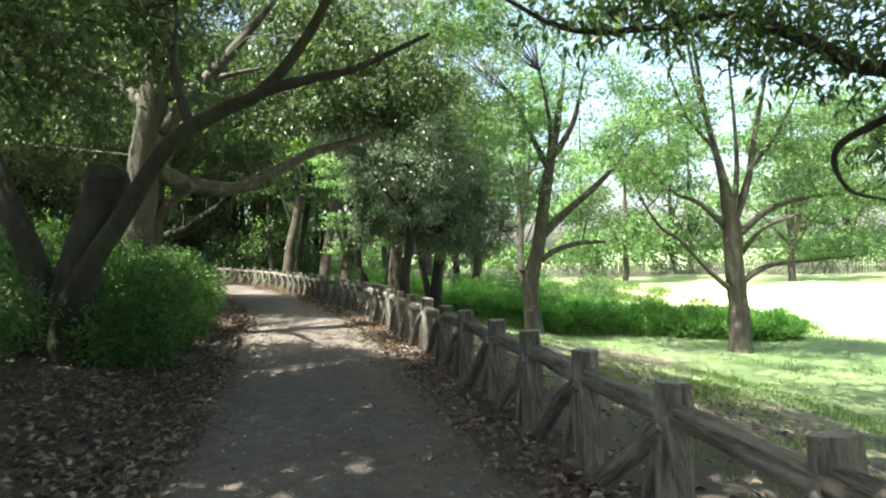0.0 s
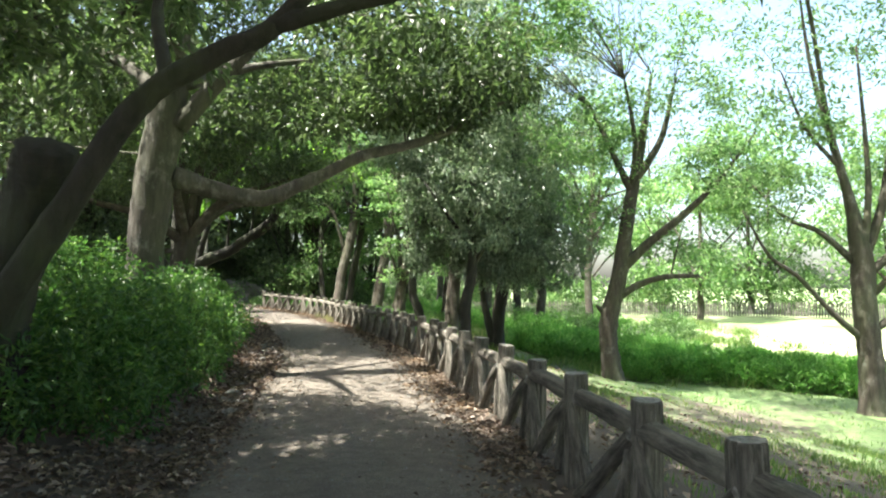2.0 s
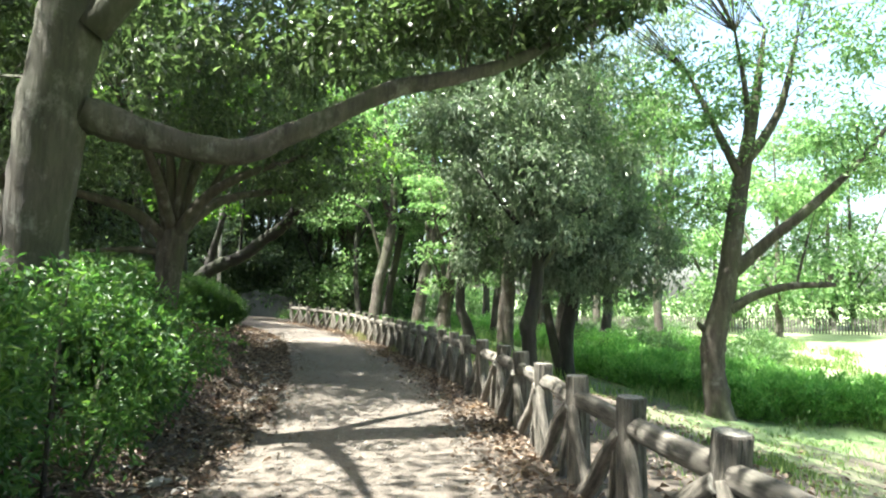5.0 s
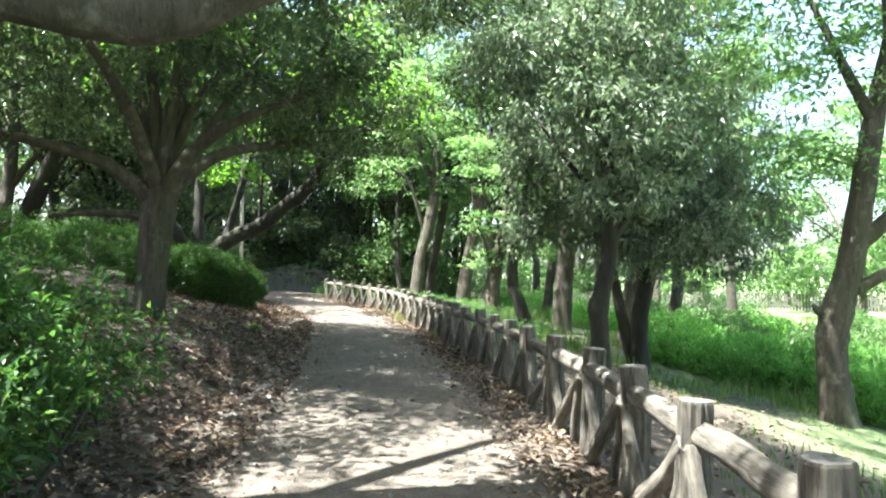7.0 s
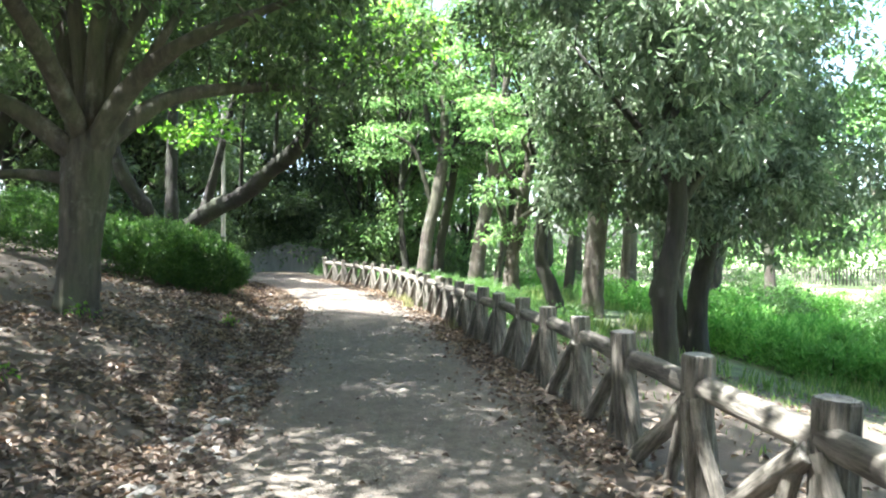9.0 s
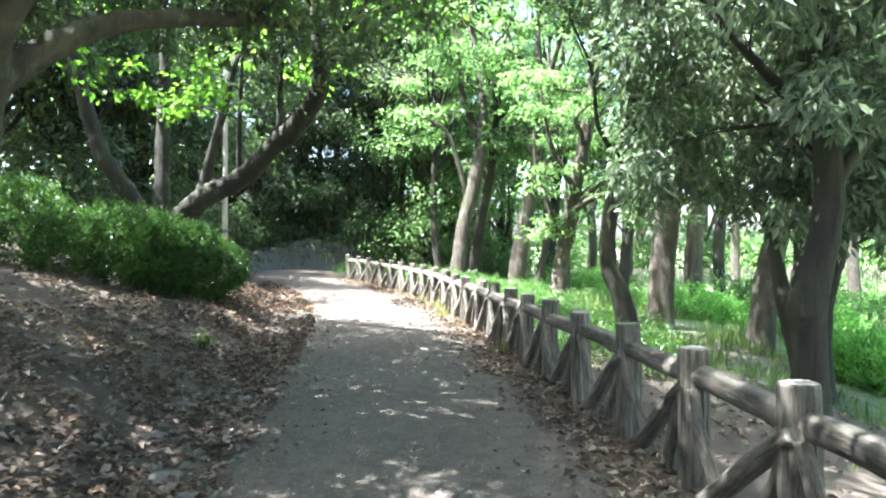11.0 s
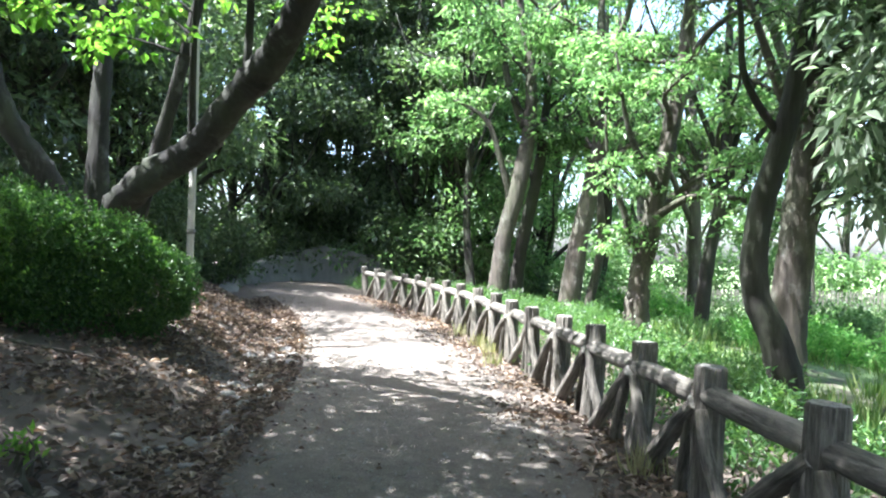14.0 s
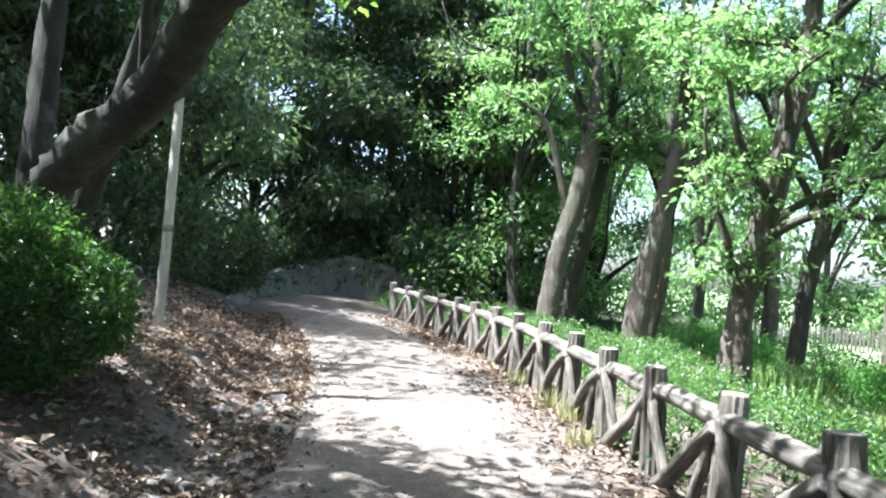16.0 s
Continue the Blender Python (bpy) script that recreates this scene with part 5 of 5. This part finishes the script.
def weeds():
    rng = np.random.RandomState(15)
    for k, s in enumerate((33.6, 34.4, 35.0, 36.2, 29.4)):
        p, h = on_line(s)
        u = rng.uniform(0.12, 0.34)
        weed(p[0] - h[1] * u, p[1] + h[0] * u, 700 + k, rng.uniform(0.2, 0.42))


def fallen_branches():
    rng = np.random.RandomState(16)
    for k, (s, u, a, ln) in enumerate([(23.6, 4.3, 0.4, 1.3), (21.0, 3.9, 1.3, 0.9), (26.0, 4.2, 2.2, 0.8), (18.0, 4.0, 0.2, 0.7), (13.0, 3.3, 1.9, 0.6), (31.0, 4.3, 0.7, 1.0)]):
        p, h = on_line(s)
        x, y = p[0] - h[1] * u, p[1] + h[0] * u
        pts = []
        for q in np.linspace(-0.5, 0.5, 5):
            px, py = x + math.cos(a) * ln * q + rng.normal(0, 0.03), y + math.sin(a) * ln * q + rng.normal(0, 0.03)
            pts.append((px - x, py - y, land1(px, py) - land1(x, y) + 0.035, 0.018 - 0.012 * (q + 0.5)))
        ob = new("fallen_branch", mesh_of("fallen_branch", *tube(np.array(pts), 14, 7, rng, 0.08), BARK_BROWN))
        ob.location = (x, y, land1(x, y))
        tagged(ob, "thin dead branch lying on the leaf litter", "branch", "fallen branches")


def log_steps():
    """Timber steps climbing away in the wood beyond the fence."""
    x, y = -8.5, 46.5
    root = thing("log_steps", (x, y, land1(x, y)), "short flight of pale timber-edged steps in the wood", "steps")
    for k in range(4):
        bm = bmesh.new()
        bmesh.ops.create_cube(bm, size=1)
        bmesh.ops.scale(bm, vec=(1.7, 0.6, 0.2 * (k + 1)), verts=bm.verts)
        bmesh.ops.bevel(bm, geom=bm.edges, offset=0.025, segments=2, affect="EDGES")
        bmesh.ops.translate(bm, vec=(0.04 * k, 0.55 * k, 0.1 * (k + 1) - 0.02), verts=bm.verts)
        me = bpy.data.meshes.new("step")
        bm.to_mesh(me)
        bm.free()
        me.materials.append(PICKET)
        part("step", me, root)


shrubs()
weeds()
fallen_branches()
log_steps()


# ---- the log fence ----
def log_mesh(name, length, r0, r1, seed, sides=16, steps=7, groove=0.07, bend=0.02, ends=True, smooth=False):
    rng = np.random.RandomState(seed)
    rows = [(rng.normal(0, bend) * math.sin(q * 3.14), rng.normal(0, bend) * math.sin(q * 3.14), q * length, r0 + (r1 - r0) * q) for q in np.linspace(0, 1, 4)]
    v, f = tube(np.array(rows), steps, sides, rng, 0.022, groove, close=False)
    top = (steps - 1) * sides
    rim = v[top:top + sides]
    mid = rim.mean(0)
    n = len(v)
    v = np.vstack([v, mid + (rim - mid) * 0.93 + [0, 0, 0.012], mid[None] + [0, 0, 0.008]])
    j = np.arange(sides)
    k = (j + 1) % sides
    f = np.vstack([f, np.stack([top + j, top + k, n + k, n + j], -1)])
    even = j[::2]
    cap = np.stack([n + even, n + (even + 1) % sides, n + (even + 2) % sides, np.full(len(even), n + sides)], -1)
    me = mesh_of(name, v, np.vstack([f, cap]), LOG, smooth)
    if ends:
        me.materials.append(LOG_END)
        idx = np.zeros(len(me.polygons), np.int32)
        idx[-len(cap):] = 1
        me.polygons.foreach_set("material_index", idx)
    return me


def stretch_to(a, b):
    """The pose that lays a log, built upright with unit length, from a to b."""
    a, b = Vector(a), Vector(b)
    d = b - a
    return Matrix.Translation(a) @ d.to_track_quat("Z", "Y").to_matrix().to_4x4() @ Matrix.Diagonal((1, 1, d.length, 1))


def build_fence():
    posts = [log_mesh("post", 1.12, 0.092, 0.086, 400 + k, 24, 8, 0.11, 0.008) for k in range(5)]
    rails = [log_mesh("rail", 1.0, 0.07, 0.064, 410 + k, 16, 9, 0.035, 0.012, smooth=True) for k in range(4)]
    braces = [log_mesh("brace", 1.0, 0.06, 0.053, 420 + k, 14, 7, 0.035, 0.018, smooth=True) for k in range(4)]
    struts = [log_mesh("strut", 1.0, 0.045, 0.037, 430 + k, 12, 6, 0.06, 0.015, smooth=True) for k in range(4)]
    root = thing("fence", (0, 0, 0), "rustic grey concrete log fence with diagonal braces beside the path", "fence")
    s0 = float(np.interp(2.22, LINE[:, 1], _seg))
    s1 = float(np.interp(24.67, LINE[:, 1], _seg))
    s2 = float(np.interp(35.2, LINE[:, 1], _seg))
    gap = (s1 - s0) / 22
    count = np.arange(-6, 60)
    stations = s0 + gap * np.where(count < 8, count, 8 + (count - 8) * 0.941)     # the bays are shorter past the eighth post
    stations = stations[stations < s2 + 0.1]
    q, h = on_line(stations)
    rng = np.random.RandomState(9)
    foot = [Vector((*p, land1(*p))) for p in q]

    def put(name, meshes, m):
        ob = new(name, meshes[rng.randint(len(meshes))])
        ob.parent, ob.matrix_basis = root, m

    for i, p in enumerate(foot):
        lean = pose(0, 0, 0, rng.normal(0, 1.2), rng.normal(0, 1.2), rng.uniform(0, 360))
        put("post", posts, Matrix.Translation(p + Vector((0, 0, -0.315 + rng.normal(0, 0.012)))) @ lean)
        if i + 1 < len(foot):
            n = foot[i + 1]
            up = Vector((0, 0, 0.645))
            put("rail", rails, stretch_to(p + up, n + up + Vector((0, 0, rng.normal(0, 0.008)))))
            side = Vector((-(n - p).y, (n - p).x, 0)).normalized()
            along = (n - p).normalized()
            put("brace", braces, stretch_to(n + side * 0.05 + Vector((0, 0, -0.06)) - along * 0.12, p + side * 0.06 + Vector((0, 0, 0.6))))
            for way in (-1, 1):
                put("strut", struts, stretch_to(p + along * (0.34 + rng.normal(0, 0.03)) * way + side * 0.02 + Vector((0, 0, -0.06)), p + side * 0.055 + Vector((0, 0, 0.6 + rng.normal(0, 0.02))) + along * 0.05 * way))


build_fence()


# ---- wall at the bend, pole, stones, far fence ----
def build_wall():
    """A battered concrete retaining wall that curves round the bend of the path."""
    n, k = 60, 9
    a = np.linspace(0, 1, n)
    line = smooth_path([(-13.2, 31.2), (-15.0, 33.6), (-16.7, 35.9), (-17.4, 38.0), (-16.8, 39.7), (-15.2, 40.3), (-13.4, 39.9)], n)
    hgt = np.interp(a, [0, 0.2, 0.4, 0.6, 0.75, 0.88, 1], [-0.3, -0.1, 0.25, 1.0, 1.35, 1.15, 0.5]) + 0.06 * waves(a * 9, a, 1.1, 3)
    hd = np.gradient(line, axis=0)
    hd /= np.linalg.norm(hd, axis=1)[:, None]
    back = np.stack([-hd[:, 1], hd[:, 0]], -1)
    rows = []
    for w in np.linspace(0, 1, k):
        d = 0.3 * w + 0.03 * waves(line[:, 0], line[:, 1] + w * 2, 0.6, 5)
        rows.append(np.c_[line + back * d[:, None], land(line[:, 0], line[:, 1]) - 0.1 + (hgt + 0.1) * w])
    rows.append(np.c_[line + back * 0.7, rows[-1][:, 2]])
    rows.append(np.c_[line + back * 0.8, land(line[:, 0], line[:, 1]) - 0.1])
    v = np.array(rows).reshape(-1, 3)
    i, j = np.meshgrid(np.arange(len(rows) - 1), np.arange(n - 1), indexing="ij")
    b = (i * n + j).ravel()
    tagged(new("retaining_wall", mesh_of("retaining_wall", v, np.stack([b, b + 1, b + n + 1, b + n], -1), WALL)), "low curved grey concrete retaining wall at the bend", "wall", kind="structure")


def build_pole():
    rng = np.random.RandomState(3)
    x, y = -11.45, 26.7
    z = land1(x, y)
    root = thing("pole", (x, y, z), "thin bleached upright pole standing on the bank", "pole")
    shaft = part("shaft", mesh_of("shaft", *tube(np.array([(0, 0, -0.3, 0.06), (0.02, 0, 1.5, 0.055), (0.0, 0.02, 4.6, 0.045)]), 16, 12, rng, 0.01), POLE), root)
    part("band", mesh_of("band", *tube(np.array([(0.02, 0, 1.1, 0.064), (0.02, 0, 1.18, 0.064)]), 3, 12, rng, 0.0), STONE), shaft)


def build_stones():
    """Rubble along the shallow ditch on the path's left edge."""
    shapes = []
    for k in range(6):
        bm = bmesh.new()
        bmesh.ops.create_icosphere(bm, subdivisions=2, radius=0.5)
        r = np.random.RandomState(500 + k)
        for p in bm.verts:
            w = noise.noise(p.co * 2.1 + Vector((k * 7, 0, 0)))
            p.co *= 1 + 0.45 * w
            p.co.z *= 0.62
        me = bpy.data.meshes.new("stone")
        bm.to_mesh(me)
        bm.free()
        me.materials.append(STONE)
        shapes.append(me)
    rng = np.random.RandomState(41)
    for k in range(250):
        s = rng.uniform(14, 40) if k > 150 else rng.uniform(22, 35)
        p, h = on_line(s)
        u = 3.06 + rng.normal(0, 0.17)
        x, y = p[0] - h[1] * u, p[1] + h[0] * u
        ob = new("stone", shapes[rng.randint(6)])
        d = rng.uniform(0.06, 0.14) * (1.7 if k % 7 == 0 else 1.0)
        ob.matrix_basis = pose(x, y, land1(x, y) + d * 0.13, rng.normal(0, 12), rng.normal(0, 12), rng.uniform(0, 360)) @ Matrix.Diagonal((d * 1.2, d, d * 0.8, 1))
        tagged(ob, "rough grey stone half buried along the path's ditch", "stone", "stones along the ditch")


def build_far_fence():
    root = thing("picket_fence", (0, 60, land1(0, 60)), "long pale wooden picket fence beyond the meadow", "fence")
    o = np.array(root.location)
    line = smooth_path([(-12.0, 58.0), (0, 59.5), (8, 60.5), (18, 58.0), (30, 54.0), (44, 48.0)], 520)
    d = np.r_[0, np.cumsum(np.linalg.norm(np.diff(line, axis=0), axis=1))]
    rng = np.random.RandomState(8)
    box = np.array([(-1, -1, 0), (1, -1, 0), (1, 1, 0), (-1, 1, 0), (-1, -1, 1), (1, -1, 1), (1, 1, 1), (-1, 1, 1)], float)
    fc = np.array([(0, 1, 5, 4), (1, 2, 6, 5), (2, 3, 7, 6), (3, 0, 4, 7), (4, 5, 6, 7), (3, 2, 1, 0)])
    slat = mesh_of("slat", box * [0.055, 0.012, 1.15], fc, PICKET, False)
    s = np.arange(0, d[-1], 0.2)
    xs, ys = np.interp(s, d, line[:, 0]), np.interp(s, d, line[:, 1])
    zs = land(xs, ys)
    for k, (x, y, z) in enumerate(zip(xs, ys, zs)):
        m = pose(x - o[0], y - o[1], z - o[2] + 0.03 + rng.normal(0, 0.015), 0, rng.normal(0, 1.5), math.degrees(math.atan2(np.interp(s[k] + 1, d, line[:, 1]) - y, np.interp(s[k] + 1, d, line[:, 0]) - x + 1e-6)))
        ob = new("slat", slat)
        ob.parent, ob.matrix_basis = root, m
    for hgt in (0.35, 0.9):
        v, f = tube(np.c_[xs[::6] - o[0], ys[::6] - o[1] + 0.03, zs[::6] - o[2] + hgt, np.full(len(xs[::6]), 0.035)], len(xs[::6]) * 2, 4, rng, 0.0)
        part("rail", mesh_of("rail", v, f, PICKET, False), root)


build_wall()
build_pole()
build_stones()
build_far_fence()


# ---- leaf litter and grass ----
def leaf_sheet(name, s, u, size, seed, lift, label, category):
    """Curled dead leaves strewn at places along and beside the path."""
    rng = np.random.RandomState(seed)
    n = len(s)
    p, h = on_line(s)
    x, y = p[:, 0] - h[:, 1] * u, p[:, 1] + h[:, 0] * u
    z = land(x, y) + 0.015 + lift + np.where((u > 0.4) & (u < 2.8), 0.028, rng.uniform(0, 0.035, n))
    a = rng.uniform(0, 6.28, n)
    ways = np.stack([np.cos(a), np.sin(a), rng.normal(0, 0.3, n)], -1)
    ups = rng.normal(0, 0.5, (n, 3)) + [0, 0, 1]
    v, f = blades(np.stack([x, y, z], -1), ways, ups, size, size * rng.uniform(0.35, 0.62, n), 0.4)
    tagged(new(name, mesh_of(name, v, f, DRY, False)), label, category, kind="stuff")


def litter():
    rng = np.random.RandomState(61)
    n = 95000
    s = rng.uniform(5, 44, n)
    pick = rng.random(n)
    u = np.where(pick < 0.74, 2.7 + np.abs(rng.normal(0, 1.5, n)), np.where(pick < 0.9, rng.normal(0.18, 0.24, n), -np.abs(rng.normal(0, 3.0, n))))
    p, h = on_line(s)
    drift = waves(p[:, 0] - h[:, 1] * u, p[:, 1] + h[:, 0] * u, 1.1, 31)
    keep = (rng.random(n) < np.clip(0.75 + 1.5 * drift, 0.25, 1))
    s, u = s[keep], u[keep]
    leaf_sheet("leaf_litter", s, u, rng.uniform(0.035, 0.1, len(s)), 63, 0.0, "dry brown fallen leaves scattered over the verges", "fallen leaves")
    n = 5200
    s = rng.uniform(5, 44, n)
    edge = rng.random(n)
    u = np.where(edge < 0.42, 0.4 + np.abs(rng.normal(0, 0.3, n)), np.where(edge < 0.86, 2.85 - np.abs(rng.normal(0, 0.32, n)), rng.uniform(0.4, 2.9, n)))
    leaf_sheet("stray_leaves", s, u, rng.uniform(0.02, 0.06, n), 64, 0.004, "small dead leaves strewn thinly over the path", "fallen leaves")


def gravel():
    """Loose grit and pebbles lying on the path."""
    rng = np.random.RandomState(71)
    n = 14000
    s, u = rng.uniform(6, 40, n), rng.uniform(0.35, 2.95, n)
    p, h = on_line(s)
    x, y = p[:, 0] - h[:, 1] * u, p[:, 1] + h[:, 0] * u
    w = np.clip((u - PATH_R) / (PATH_L - PATH_R), 0, 1)
    c = np.stack([x, y, land(x, y) + 0.016 + 0.03 * np.sin(w * np.pi)], -1)
    r = rng.uniform(0.005, 0.014, (n, 1, 1)) * np.where(rng.random((n, 1, 1)) < 0.06, 1.9, 1.0)
    corner = np.array([(1, 0, 0), (0, 1, 0), (-1, 0, 0), (0, -1, 0), (0, 0, 0.7), (0, 0, -0.5)])
    v = (c[:, None, :] + corner[None] * r * rng.uniform(0.6, 1.3, (n, 6, 1))).reshape(-1, 3)
    f = np.array([(0, 1, 4), (1, 2, 4), (2, 3, 4), (3, 0, 4), (1, 0, 5), (2, 1, 5), (3, 2, 5), (0, 3, 5)])
    tagged(new("gravel", mesh_of("gravel", v, (np.arange(n)[:, None, None] * 6 + f[None]).reshape(-1, 3), STONE, False)), "loose grey grit and pebbles on the path", "gravel", kind="stuff")


def tufts(name, n, box, tall, wide, clumpy, seed, label):
    """Grass blades over a stretch of the meadow side, in drifts."""
    rng = np.random.RandomState(seed)
    x, y = rng.uniform(box[0], box[1], n), rng.uniform(box[2], box[3], n)
    u, _ = beside(x, y)
    drift = waves(x, y, 3.0, 12) + 0.7 * waves(x, y, 0.8, 13)
    keep = (u < -0.7) & (rng.random(n) < np.interp(-u, [0.7, 3, 8], [0.25, 0.7, 1.0])) & (drift + rng.normal(0, 0.2, n) > clumpy)
    x, y, drift = x[keep], y[keep], drift[keep]
    m = len(x)
    a = rng.uniform(0, 6.28, m)
    ways = np.stack([np.cos(a) * 0.5, np.sin(a) * 0.5, np.ones(m)], -1)
    ups = np.stack([np.cos(a), np.sin(a), np.zeros(m)], -1) + rng.normal(0, 0.2, (m, 3))
    ln = tall * rng.uniform(0.35, 1.1, m) * np.clip(0.8 + 1.2 * drift, 0.4, 1.6)
    v, f = blades(np.stack([x, y, land(x, y) + 0.01], -1), ways, ups, ln, ln * wide, 0.1)
    tagged(new(name, mesh_of(name, v, f, GRASS, False)), label, "grass", kind="stuff")


def grass():
    tufts("meadow_grass", 60000, (-5, 17, 3, 40), 0.09, 0.2, -0.2, 62, "short patchy green grass below the fence")
    tufts("slope_grass", 40000, (-1, 8, 3, 15), 0.085, 0.18, -0.2, 66, "thin grass on the slope beside the fence")
    tufts("tall_grass", 80000, (-7, 14, 23, 52), 0.3, 0.09, 0.05, 67, "tall uneven green grass and weeds under the trees")


litter()
gravel()
grass()
